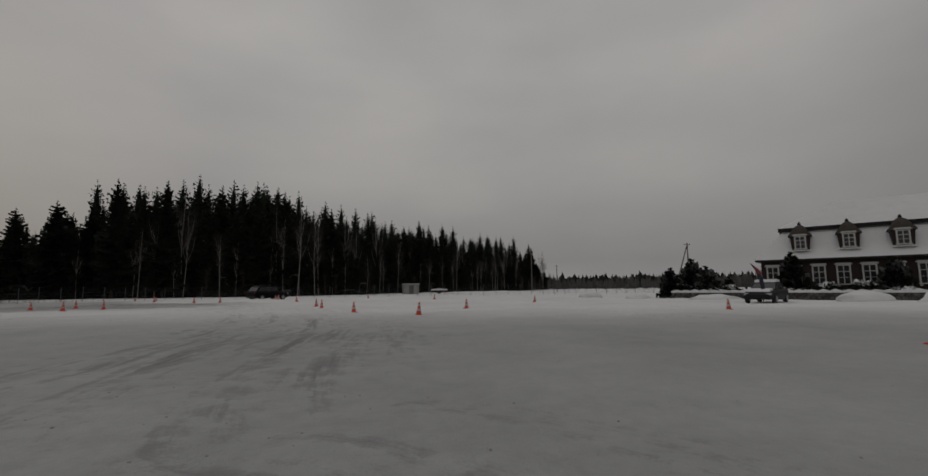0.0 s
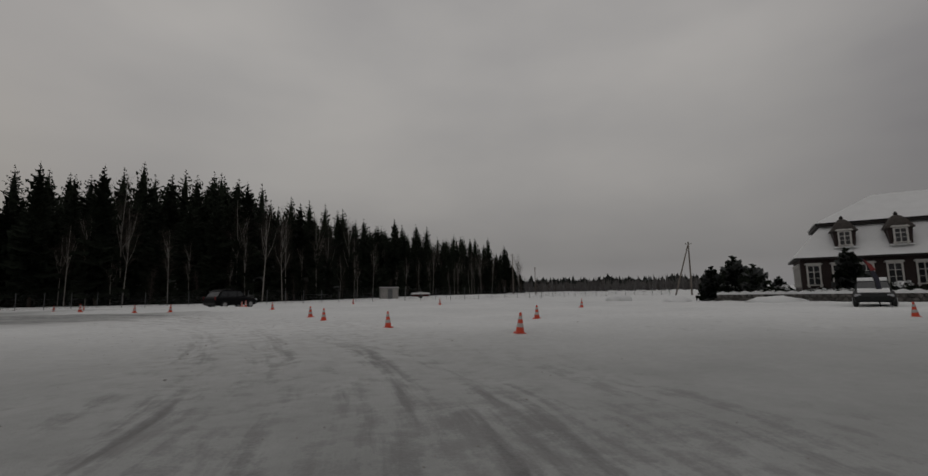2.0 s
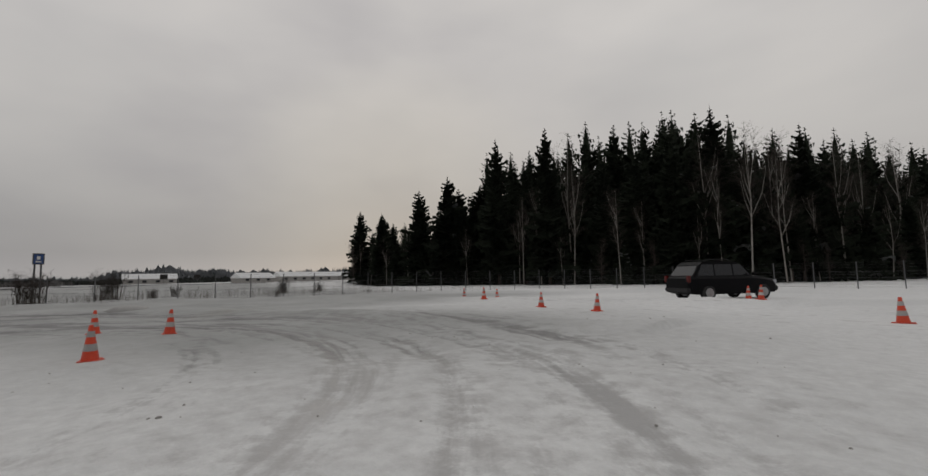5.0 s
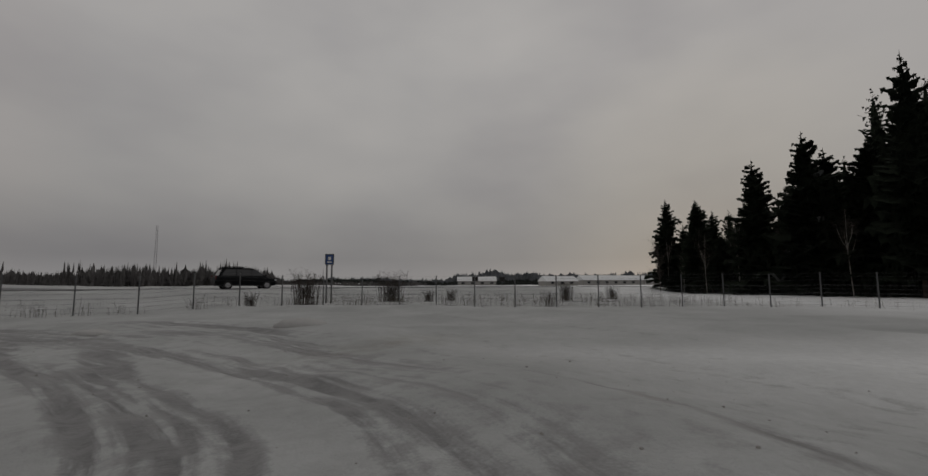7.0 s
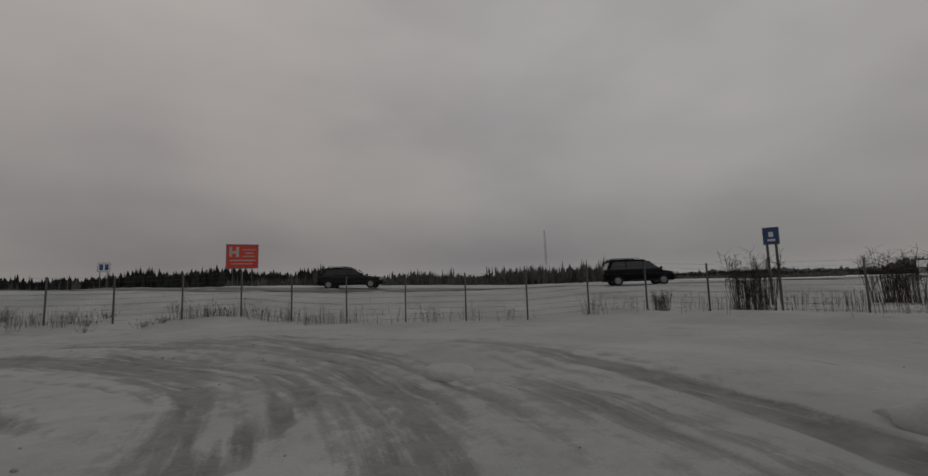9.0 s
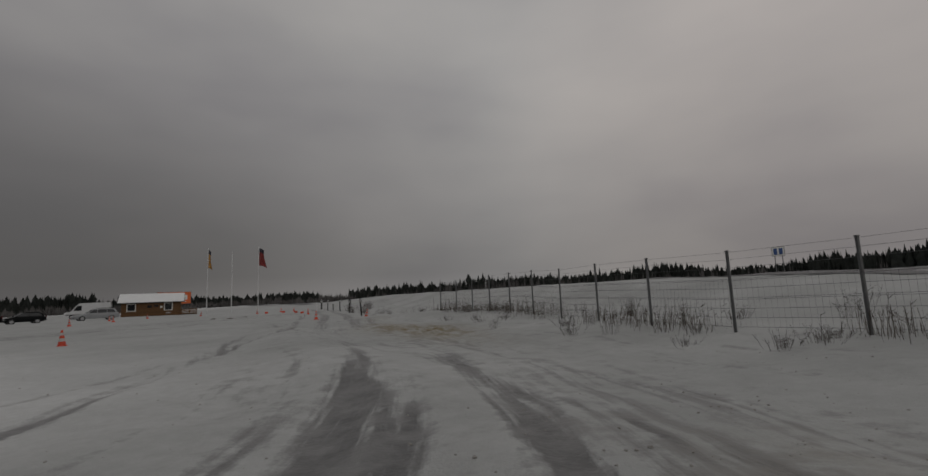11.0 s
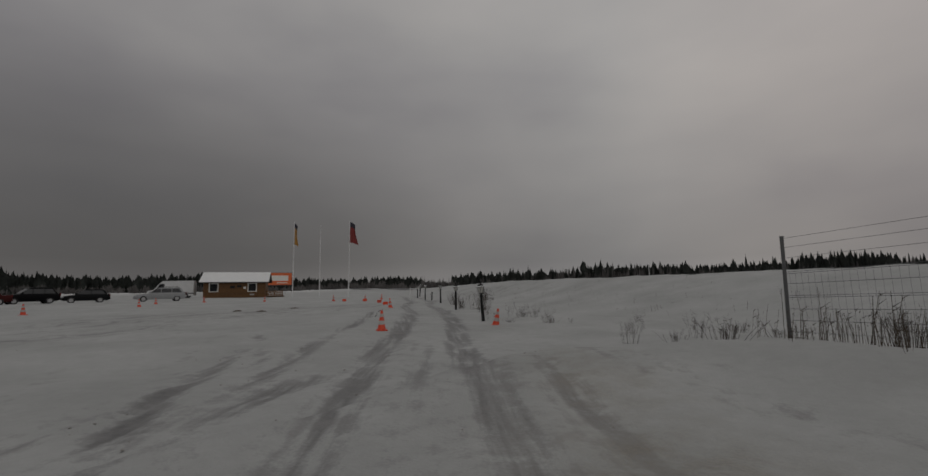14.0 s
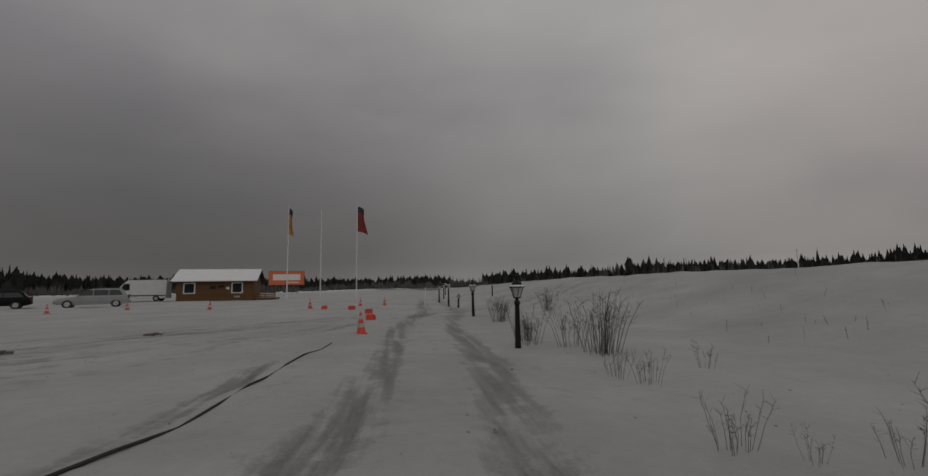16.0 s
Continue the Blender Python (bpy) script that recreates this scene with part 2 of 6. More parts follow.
# far trees about twice as light as near ones: distance painted into the colour
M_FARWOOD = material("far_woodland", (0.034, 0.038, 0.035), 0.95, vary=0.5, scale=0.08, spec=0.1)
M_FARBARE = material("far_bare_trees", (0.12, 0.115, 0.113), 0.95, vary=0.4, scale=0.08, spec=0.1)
# aerial haze put into the colour: far trees tinted pale blue-grey
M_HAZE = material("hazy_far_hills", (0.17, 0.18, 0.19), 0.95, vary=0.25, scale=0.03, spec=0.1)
M_BRICK = material("dark_red_timber", (0.021, 0.0105, 0.009), 0.8, vary=0.3, scale=1.2, bump=0.4, bump_scale=8)
M_SHINGLE = material("dark_roofing", (0.020, 0.017, 0.016), 0.85, vary=0.35, scale=3, bump=0.4)
M_HOOD = material("weathered_shingle", (0.045, 0.038, 0.033), 0.85, vary=0.4, scale=4, bump=0.5, bump_scale=14)
M_GABLE = material("black_tarred_boards", (0.012, 0.010, 0.010), 0.85, vary=0.35, scale=3, bump=0.4, spec=0.2)
M_WHITE = material("white_paint", (0.72, 0.71, 0.68), 0.55, vary=0.08, scale=4)
M_PANE = material("window_glass", (0.02, 0.022, 0.025), 0.08, vary=0.1, scale=1, spec=0.7)
M_STONE = material("field_stone", (0.10, 0.094, 0.088), 0.9, vary=0.5, scale=2.2, bump=0.7, bump_scale=6, spread=0.45)
M_LOG = material("amber_timber", (0.13, 0.060, 0.016), 0.65, vary=0.22, scale=2.5, bump=0.3, spread=0.12)
M_ORANGE = material("safety_orange", (0.62, 0.062, 0.024), 0.45, vary=0.15, scale=6, spread=0.12)
M_REFLECT = material("reflective_band", (0.40, 0.39, 0.38), 0.4, vary=0.18, scale=9, spread=0.2)
M_RUBBER = material("black_rubber", (0.02, 0.02, 0.021), 0.8, vary=0.3, scale=8)
M_IRON = material("black_iron", (0.008, 0.008, 0.009), 0.55, spec=0.25, vary=0.3, scale=6, bump=0.2)
M_GALV = material("galvanised_steel", (0.13, 0.133, 0.137), 0.5, metal=0.6, vary=0.25, scale=5)
M_CONCRETE = material("grey_concrete", (0.30, 0.29, 0.275), 0.9, vary=0.25, scale=1.5, bump=0.4)
M_POLE = material("grey_pole_wood", (0.16, 0.14, 0.12), 0.9, vary=0.3, scale=1.2, bump=0.4)
M_WPOLE = material("white_flagpole", (0.66, 0.67, 0.68), 0.4, vary=0.08, scale=3)
M_LAMPGLASS = material("frosted_lantern_glass", (0.45, 0.45, 0.43), 0.35, vary=0.15, scale=12)
M_TRIM = material("weathered_white_paint", (0.52, 0.51, 0.485), 0.6, vary=0.2, scale=3)
M_BLUE = material("blue_sign_face", (0.03, 0.075, 0.22), 0.5, vary=0.15, scale=3)
M_RED = material("red_board", (0.62, 0.055, 0.03), 0.5, vary=0.2, scale=1.2)
M_BOARD = material("orange_board", (0.66, 0.13, 0.03), 0.5, vary=0.15, scale=1.0)
M_FLAG = material("orange_flag_cloth", (0.40, 0.21, 0.05), 0.85, vary=0.25, scale=1.5)
M_FLAGR = material("dark_red_flag_cloth", (0.20, 0.03, 0.028), 0.85, vary=0.3, scale=1.5)
M_FLAGD = material("dark_flag_edge", (0.03, 0.03, 0.045), 0.85, vary=0.3, scale=1.5)
M_ASPHALT = material("wet_winter_asphalt", (0.10, 0.10, 0.105), 0.6, vary=0.4, scale=0.7, bump=0.3)
M_TAIL = material("red_lens", (0.10, 0.008, 0.007), 0.25, vary=0.1)
M_HEAD = material("clear_lens", (0.42, 0.43, 0.45), 0.15, vary=0.1)
M_CHROME = material("wheel_alloy", (0.42, 0.42, 0.43), 0.35, metal=0.8, vary=0.15, scale=10)
PAINT = {}
for key, rgb in dict(black=(0.003, 0.003, 0.004), dark=(0.007, 0.008, 0.009), grey=(0.02, 0.0215, 0.022), silver=(0.30, 0.31, 0.32),
                     red=(0.05, 0.010, 0.009), white=(0.60, 0.61, 0.62), green=(0.03, 0.045, 0.04)).items():
    PAINT[key] = material(key + "_car_paint", rgb, 0.5, vary=0.12, scale=2, coat=0.0, spec=0.10)

# ---- terrain ----
from mathutils.kdtree import KDTree


def smooth(t):
    t = np.clip(t, 0, 1)
    return t * t * (3 - 2 * t)


def spline(points, step):
    """Catmull-Rom through plan points, resampled at even steps."""
    p = np.array([points[0], *points, points[-1]], float)
    out = []
    for i in range(1, len(p) - 2):
        for s in np.linspace(0, 1, 24, endpoint=False):
            a, b, c, d = p[i - 1:i + 3]
            out.append(0.5 * (2 * b + (c - a) * s + (2 * a - 5 * b + 4 * c - d) * s * s + (3 * b - a - 3 * c + d) * s ** 3))
    out = np.array([*out, p[-1]])
    d = np.r_[0, np.cumsum(np.hypot(*np.diff(out, axis=0).T))]
    at = np.arange(0, d[-1], step)
    return np.stack([np.interp(at, d, out[:, k]) for k in (0, 1)], 1)


ROAD = spline([(-190.59, 301.38), (-120.94, 131.72), (-86.41, 61.59), (-69.31, 29.57), (-55.69, 12.00), (-48.90, 4.52), (-39.39, -6.26), (-23.43, -20.80), (0.88, -39.71), (38.32, -63.97), (119.14, -104.53), (329.36, -189.20)], 2.0)
ROAD_N = np.gradient(ROAD, axis=0)
ROAD_N = np.stack([ROAD_N[:, 1], -ROAD_N[:, 0]], 1) / np.linalg.norm(ROAD_N, axis=1, keepdims=True)  # points to the far side
LAP = spline([(3, -30), (1.5, -14), (0, 0), (-3, 3.2), (-4.3, 7.8), (-5.3, 14.7), (-8.8, 23.3), (-13.9, 29.4), (-17.2, 32.6), (-19.6, 34), (-22.1, 34.7), (-24.4, 34.7), (-27.1, 33.9), (-29.5, 31.9), (-31.4, 29.9), (-33.2, 27.4), (-34.2, 24), (-32.9, 18.9), (-29.5, 13.9), (-24.3, 9.7), (-19.1, 4), (-14.2, -1.8), (-7, -8.6), (0.5, -15), (9, -23.5), (18, -32), (36, -47)], 0.5)
STRAIGHT = spline([(-29.48, 13.72), (-23.83, 8.92), (-21.07, 6.33), (-16.16, 1.05), (-12.63, -3.20), (-9.00, -7.05), (-5.37, -10.75), (-2.64, -13.35), (5.00, -21.58), (11.09, -27.18), (20.30, -36.03)], 0.5)
OUTER = spline([(7.27, 19.74), (-1.44, 38.61), (-10.50, 45.28), (-20.82, 42.94), (-31.20, 39.63), (-40.34, 33.62), (-41.80, 26.15), (-38.12, 17.15), (-31.36, 11.39), (-21.38, 4.17)], 0.5)
CROSS = spline([(-28.48, 9.92), (-18.41, 7.14), (-9.16, 2.31), (-3.07, -7.14), (5.21, -18.90), (14.24, -26.65)], 0.5)
HALF = spline([(16.76, 32.06), (4.05, 30.24), (-6.03, 34.64), (-15.82, 44.09), (-25.40, 44.79)], 0.5)


FENCE_BANK = spline([(-37.66, 13.59), (-36.48, 11.06), (-34.20, 9.85), (-31.82, 8.10), (-27.15, 3.62), (-22.64, -0.86), (-21.18, -2.62)], 0.5)


TREES = {}


def nearest(px, py, line):
    """Distance to a plan line and the index of its nearest point, for arrays of places."""
    key = (len(line), float(line[0, 0]), float(line[0, 1]))
    if key not in TREES:
        tree = TREES[key] = KDTree(len(line))
        for i, (x, y) in enumerate(line):
            tree.insert((x, y, 0), i)
        tree.balance()
    tree = TREES[key]
    found = [tree.find((x, y, 0)) for x, y in zip(px.tolist(), py.tolist())]
    return np.array([q[2] for q in found]), np.array([q[1] for q in found], int)


def waves(px, py, seed, size, n=9):
    """A smooth random field of about unit height."""
    r = np.random.RandomState(seed)
    out = np.zeros_like(px)
    for _ in range(n):
        a, k, f = r.uniform(0, 2 * np.pi), r.uniform(0.6, 1.7) * 2 * np.pi / size, r.uniform(0, 2 * np.pi)
        out += np.sin(px * np.cos(a) * k + py * np.sin(a) * k + f)
    return out / np.sqrt(n)


def terrain(px, py):
    px, py = np.asarray(px, float), np.asarray(py, float)
    z = -0.12 * smooth((px - 2) / 36)
    d, who = nearest(px, py, ROAD)
    side = ((px - ROAD[who, 0]) * ROAD_N[who, 0] + (py - ROAD[who, 1]) * ROAD_N[who, 1])
    rise = np.where(side < 0, 1.75 * smooth((13.5 - d) / 9.5), 1.75 - 0.9 * smooth((d - 5) / 40))
    rise = np.where((side < 0) & (d > 13.5), 0, rise)
    near = smooth((py + 75) / 40) * smooth((190 - py) / 60)
    z = z + rise * (0.35 + 0.65 * near) * (1 - 0.5 * smooth((py + 12) / 26))
    far = np.hypot(px + 10, py - 15)
    z = z + 0.25 * waves(px, py, 3, 60) * smooth((far - 60) / 60) + 2.0 * waves(px, py, 5, 260) * smooth((far - 250) / 300)
    # snow bank thrown up along the outer edge of the lap
    dl, wl_ = nearest(px, py, OUTER)
    z = z + 0.16 * np.exp(-((dl - 4.6) / 1.2) ** 2) * (px < -18)
    # the low bank on which the near fence stands
    df, _ = nearest(px, py, FENCE_BANK)
    z = z + 0.27 * np.exp(-(df / 2.4) ** 2)
    return z + 0.035 * waves(px, py, 8, 7) + 0.018 * waves(px, py, 9, 1.9)


def gz(x, y):
    return float(terrain(np.array([float(x)]), np.array([float(y)]))[0])


def axis_steps(lo, a, b, hi, fine, coarse, reach):
    """Grid lines: fine from a to b, coarser from lo to hi, then ever wider out to the horizon."""
    mid = [*np.arange(lo, a, coarse), *np.arange(a, b, fine), *np.arange(b, hi, coarse)]
    up, down, s, x, y = [], [], coarse, mid[-1] + coarse, lo
    while x < reach:
        up.append(x)
        s *= 1.16
        x += s
    s = coarse
    while y > -reach:
        s *= 1.16
        y -= s
        down.append(y)
    return np.array(sorted(down) + mid + up)


# single wheel marks that stand out, with their strength and half width
MARKS = [(spline(points, 0.5), strong, width) for points, strong, width in (
    ([(-4.23, -8.29), (-9.03, -3.59), (-13.02, 0.92), (-19.92, 8.21), (-22.52, 12.69), (-24.67, 15.48), (-26.62, 17.94), (-29.99, 22.71), (-31.86, 26.28)], 0.94, 0.17),
    ([(-15.37, 4.79), (-21.02, 11.43), (-23.66, 14.83), (-25.84, 18.59), (-27.83, 22.65)], 0.62, 0.14),
    ([(-9.24, 0.86), (-11.28, 1.32), (-13.05, 2.87)], 0.75, 0.15),
    ([(-28.07, 14.30), (-29.65, 16.45), (-31.58, 19.33), (-32.72, 21.08), (-33.08, 22.58), (-33.05, 25.52)], 1.15, 0.26),
    ([(-29.08, 13.01), (-30.77, 15.16), (-32.90, 18.25), (-33.85, 19.97), (-34.61, 21.50), (-35.45, 23.98)], 1.15, 0.19),
    ([(-30.65, 16.58), (-32.19, 19.15), (-33.52, 21.30), (-34.36, 23.99)], 1.06, 0.18),
    ([(-35.06, 18.23), (-36.38, 21.15), (-37.43, 24.44), (-36.69, 27.79), (-35.14, 30.35), (-32.97, 32.02), (-30.29, 33.84)], 1.15, 0.22),
    ([(-34.17, 23.09), (-34.55, 24.87), (-33.91, 27.68), (-31.29, 29.48), (-28.36, 31.64)], 1.15, 0.29),
    ([(-32.86, 22.97), (-33.32, 25.90), (-30.40, 28.26), (-27.63, 30.01)], 1.15, 0.24),
    ([(-22.66, 35.01), (-21.38, 34.78), (-18.12, 31.76), (-15.92, 29.71), (-13.90, 28.02)], 0.55, 0.22),
    ([(-21.26, 36.18), (-20.22, 35.25), (-16.86, 33.03), (-15.01, 31.00), (-12.70, 28.34)], 0.5, 0.16),
    ([(-21.78, 36.80), (-18.60, 36.21), (-15.48, 33.60), (-14.02, 31.82), (-12.09, 29.15)], 0.62, 0.14),
    ([(-17.90, 6.69), (-17.46, 6.03), (-16.31, 5.21), (-14.85, 4.14), (-12.08, 1.93)], 1.30, 0.17),
    ([(-17.99, 6.61), (-17.76, 6.03), (-17.33, 5.45), (-17.07, 4.77), (-16.46, 3.72), (-15.74, 2.09)], 1.25, 0.24),
    ([(-18.06, 5.63), (-17.69, 5.08), (-17.34, 4.50), (-17.00, 3.83)], 1.35, 0.15),
    ([(-12.08, 1.93), (-13.76, 2.67), (-14.86, 3.61), (-14.96, 4.28)], 0.95, 0.13),
    ([(-25.83, 20.91), (-24.82, 20.47), (-25.80, 20.14), (-26.87, 20.01)], 1.00, 0.18),
    ([(-13.81, -1.55), (-20.18, 5.48), (-24.52, 10.54), (-28.57, 14.52)], 0.56, 0.24),
    ([(-16.28, -1.53), (-19.21, 2.00), (-24.62, 8.32), (-29.08, 13.11)], 0.56, 0.24))]


def place_on(px, py, line):
    """Run along a plan line and signed distance from it."""
    tan = np.gradient(line, axis=0)
    tan /= np.linalg.norm(tan, axis=1, keepdims=True)
    d, who = nearest(px, py, line)
    off = (px - line[who, 0]) * -tan[who, 1] + (py - line[who, 1]) * tan[who, 0]
    run = who * 0.5 + (px - line[who, 0]) * tan[who, 0] + (py - line[who, 1]) * tan[who, 1]
    return d, run, off


def wear_field(px, py):
    """Where wheels have run: many nearly parallel ruts along the lap."""
    total = np.zeros_like(px)
    r = np.random.RandomState(4)
    for line, count, spread_, strong in ((LAP, 9, 1.5, 0.52), (STRAIGHT, 1, 0.03, 0.96), (OUTER, 7, 2.0, 0.5), (CROSS, 2, 1.2, 0.4), (HALF, 4, 2.0, 0.45)):
        box = (px > line[:, 0].min() - 5) & (px < line[:, 0].max() + 5) & (py > line[:, 1].min() - 5) & (py < line[:, 1].max() + 5)
        d, run, off = place_on(px[box], py[box], line)
        sub = np.zeros_like(run)
        for c in range(count):
            base = r.normal(0, spread_)
            amp, ph, k = r.uniform(0.1, 0.55), r.uniform(0, 6.3), r.uniform(0.05, 0.13)
            if line is STRAIGHT:
                amp = 0.08
            for wheel in (-0.78, 0.78):
                lane = base + wheel + amp * np.sin(run * k + ph) + 0.06 * np.sin(run * 0.41 + ph * 2)
                width = r.uniform(0.07, 0.15) if line is not STRAIGHT else 0.33
                fade = np.clip(0.5 + 0.65 * np.sin(run * r.uniform(0.08, 0.3) + r.uniform(0, 6.3)), 0.0, 1)
                if line is STRAIGHT:
                    fade = (0.8 + 0.2 * fade) * smooth((run - 6) / 8)
                sub = np.maximum(sub, strong * fade * np.exp(-np.abs((off - lane) / width) ** (4 if line is STRAIGHT else 2)))
        if line is LAP:
            sub *= 0.36 + 0.64 * smooth((run - 46) / 14) + 0.7 * smooth((run - 64) / 10)
            sub *= 1 - 0.85 * smooth((run - 90) / 14)
        sub = sub * np.exp(-np.clip(d - 5, 0, None))
        film = 0.05 * strong * np.exp(-(off / (spread_ + 0.9)) ** 2) * (d < 8)
        total[box] = np.maximum(total[box], np.minimum(sub + film, 1.25))
    for line, strong, width in MARKS:
        box = (px > line[:, 0].min() - 2) & (px < line[:, 0].max() + 2) & (py > line[:, 1].min() - 2) & (py < line[:, 1].max() + 2)
        d, run, off = place_on(px[box], py[box], line)
        ends = smooth(run / 2.0) * smooth(((len(line) - 1) * 0.5 - run) / 2.0)
        total[box] = np.maximum(total[box], 1.15 * strong * ends * (0.74 + 0.26 * np.sin(run * 0.9 + width * 40)) * np.exp(-(off / (width * 1.15)) ** 4))
    return total


GX, GY = axis_steps(-56, -36, 2, 22, 0.14, 0.27, 2600), axis_steps(-30, -14, 36, 58, 0.14, 0.27, 2600)
gx_, gy_ = np.meshgrid(GX, GY)
gx_, gy_ = gx_.ravel(), gy_.ravel()
g_wear = wear_field(gx_, gy_)
g_z = terrain(gx_, gy_) - 0.055 * np.clip(g_wear - 0.3, 0, 1)
near_ = (np.abs(gx_ + 20) < 60) & (np.abs(gy_ - 10) < 60)
g_run, g_off, g_lane = np.zeros_like(gx_), np.full_like(gx_, 30.0), np.zeros_like(gx_)
d_, g_run[near_], g_off[near_] = place_on(gx_[near_], gy_[near_], LAP)
late = 1 - 0.75 * smooth((g_run[near_] - 98) / 16)
g_lane[near_] = np.exp(-(np.clip(np.abs(d_) - 1.6, 0, None) / 2.4) ** 2) * late
# broad mask dims all snow south and west; the lap term adds driving dirt
g_pack_dim = np.maximum(smooth((27 - gy_) / 16), smooth((-27.5 - gx_) / 6) * smooth((60 - gy_) / 14)) * smooth((260 - np.hypot(gx_, gy_)) / 160)
g_pack_dim[near_] = np.maximum(g_pack_dim[near_], np.exp(-(np.clip(np.abs(d_) - 2.5, 0, None) / 4.5) ** 2) * smooth((g_run[near_] - 66) / 10) * (1 - 0.35 * smooth((g_run[near_] - 92) / 20)))
g_sand = np.zeros_like(gx_)
for sx, sy, sr, ss in ((-26.40, 8.24, 1.6, 1.25), (-24.13, 6.77, 1.7, 1.1), (-21.96, 4.80, 1.3, 0.6), (-27.89, 9.81, 1.5, 0.5), (-19.61, 1.90, 1.0, 0.3), (-35.83, 19.34, 1.3, 0.4), (-36.75, 22.35, 1.1, 0.3), (-32.02, 34.18, 1.0, 0.25)):
    g_sand = np.maximum(g_sand, ss * np.exp(-(((gx_ - sx) + (gy_ - sy)) / (sr * 0.95)) ** 2 - (((gx_ - sx) - (gy_ - sy)) / (sr * 2.3)) ** 2))
g_z = g_z + 0.10 * g_sand * (0.4 + 0.6 * waves(gx_, gy_, 61, 0.9)) * (g_sand > 0.02)
nx_, ny_ = len(GX), len(GY)
ii = (np.arange(ny_ - 1)[:, None] * nx_ + np.arange(nx_ - 1)).ravel()
g_mesh = bpy.data.meshes.new("ground")
g_mesh.vertices.add(len(gx_))
g_mesh.vertices.foreach_set("co", np.stack([gx_, gy_, g_z], 1).ravel())
quads = np.stack([ii, ii + 1, ii + nx_ + 1, ii + nx_], 1).ravel()
g_mesh.loops.add(len(quads))
g_mesh.loops.foreach_set("vertex_index", quads)
g_mesh.polygons.add(len(ii))
g_mesh.polygons.foreach_set("loop_start", np.arange(len(ii)) * 4)
g_mesh.polygons.foreach_set("use_smooth", np.ones(len(ii), bool))
g_mesh.update()
g_mesh.validate()
for key, values in (("wear", g_wear), ("sand", g_sand), ("pack", g_pack_dim), ("lane", g_lane), ("run", g_run), ("off", g_off)):
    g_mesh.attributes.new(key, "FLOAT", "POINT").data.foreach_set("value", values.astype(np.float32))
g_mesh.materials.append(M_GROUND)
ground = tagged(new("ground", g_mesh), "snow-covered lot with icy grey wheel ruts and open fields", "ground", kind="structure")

# the road on its low bank
r_bm = bmesh.new()
r_rows = []
for (x, y), (qx, qy) in zip(ROAD, ROAD_N):
    r_rows.append([r_bm.verts.new((x + qx * s, y + qy * s, gz(x + qx * s, y + qy * s) + 0.03)) for s in (-3.2, -1.6, 0, 1.6, 3.2)])
for a, b in zip(r_rows, r_rows[1:]):
    for k in range(4):
        r_bm.faces.new((a[k], a[k + 1], b[k + 1], b[k]))
r_mesh = bpy.data.meshes.new("road")
r_bm.to_mesh(r_mesh)
r_bm.free()
r_mesh.materials.append(M_ASPHALT)
tagged(new("road", r_mesh), "ploughed grey country road on a low bank", "road", kind="structure")

# ---- building helpers ----
def part(name, bm, mat, parent=None, label="", smooth_=False):
    me = bpy.data.meshes.new(name)
    bm.to_mesh(me)
    bm.free()
    for m in (mat if isinstance(mat, (list, tuple)) else (mat,)):
        me.materials.append(m)
    if smooth_:
        me.polygons.foreach_set("use_smooth", np.ones(len(me.polygons), bool))
    ob = new(name, me)
    if parent is not None:
        ob.parent = parent
    return tagged(ob, label)


def thing(name, x, y, label, category, turn=0.0, group="", z=None, kind=""):
    e = new(name)
    e.empty_display_size = 0.2
    e.matrix_basis = pose(x, y, gz(x, y) if z is None else z, 0, 0, turn)
    return tagged(e, label, category, group, kind)


def box(bm, lo, hi, m=None, slot=0, bevel=0.0):
    (x0, y0, z0), (x1, y1, z1) = lo, hi
    v = [bm.verts.new(p) for p in ((x0, y0, z0), (x1, y0, z0), (x1, y1, z0), (x0, y1, z0), (x0, y0, z1), (x1, y0, z1), (x1, y1, z1), (x0, y1, z1))]
    faces = [bm.faces.new([v[i] for i in q]) for q in ((3, 2, 1, 0), (4, 5, 6, 7), (0, 1, 5, 4), (1, 2, 6, 5), (2, 3, 7, 6), (3, 0, 4, 7))]
    for f in faces:
        f.material_index = slot
    if bevel:
        bmesh.ops.bevel(bm, geom=list({e for f in faces for e in f.edges}), offset=bevel, segments=2, affect="EDGES")
    if m is not None:
        bmesh.ops.transform(bm, matrix=m, verts=[q for q in v if q.is_valid])
    return v


def tube(bm, points, radii, n=6, slot=0, cap=True):
    """A round bar through points, with a radius at each."""
    rings = []
    pts = [Vector(p) for p in points]
    for i, p in enumerate(pts):
        d = (pts[min(i + 1, len(pts) - 1)] - pts[max(i - 1, 0)]).normalized()
        a = d.orthogonal().normalized()
        if abs(d.z) > 0.7:
            a = Vector((1, 0, 0)) - d * d.x
            a.normalize()
        b = d.cross(a)
        rings.append([bm.verts.new(p + radii[i] * (math.cos(2 * math.pi * k / n) * a + math.sin(2 * math.pi * k / n) * b)) for k in range(n)])
    for r0, r1 in zip(rings, rings[1:]):
        for k in range(n):
            bm.faces.new((r0[k], r0[(k + 1) % n], r1[(k + 1) % n], r1[k])).material_index = slot
    if cap and n > 2:
        bm.faces.new(rings[-1]).material_index = slot
        bm.faces.new(list(reversed(rings[0]))).material_index = slot
    return rings


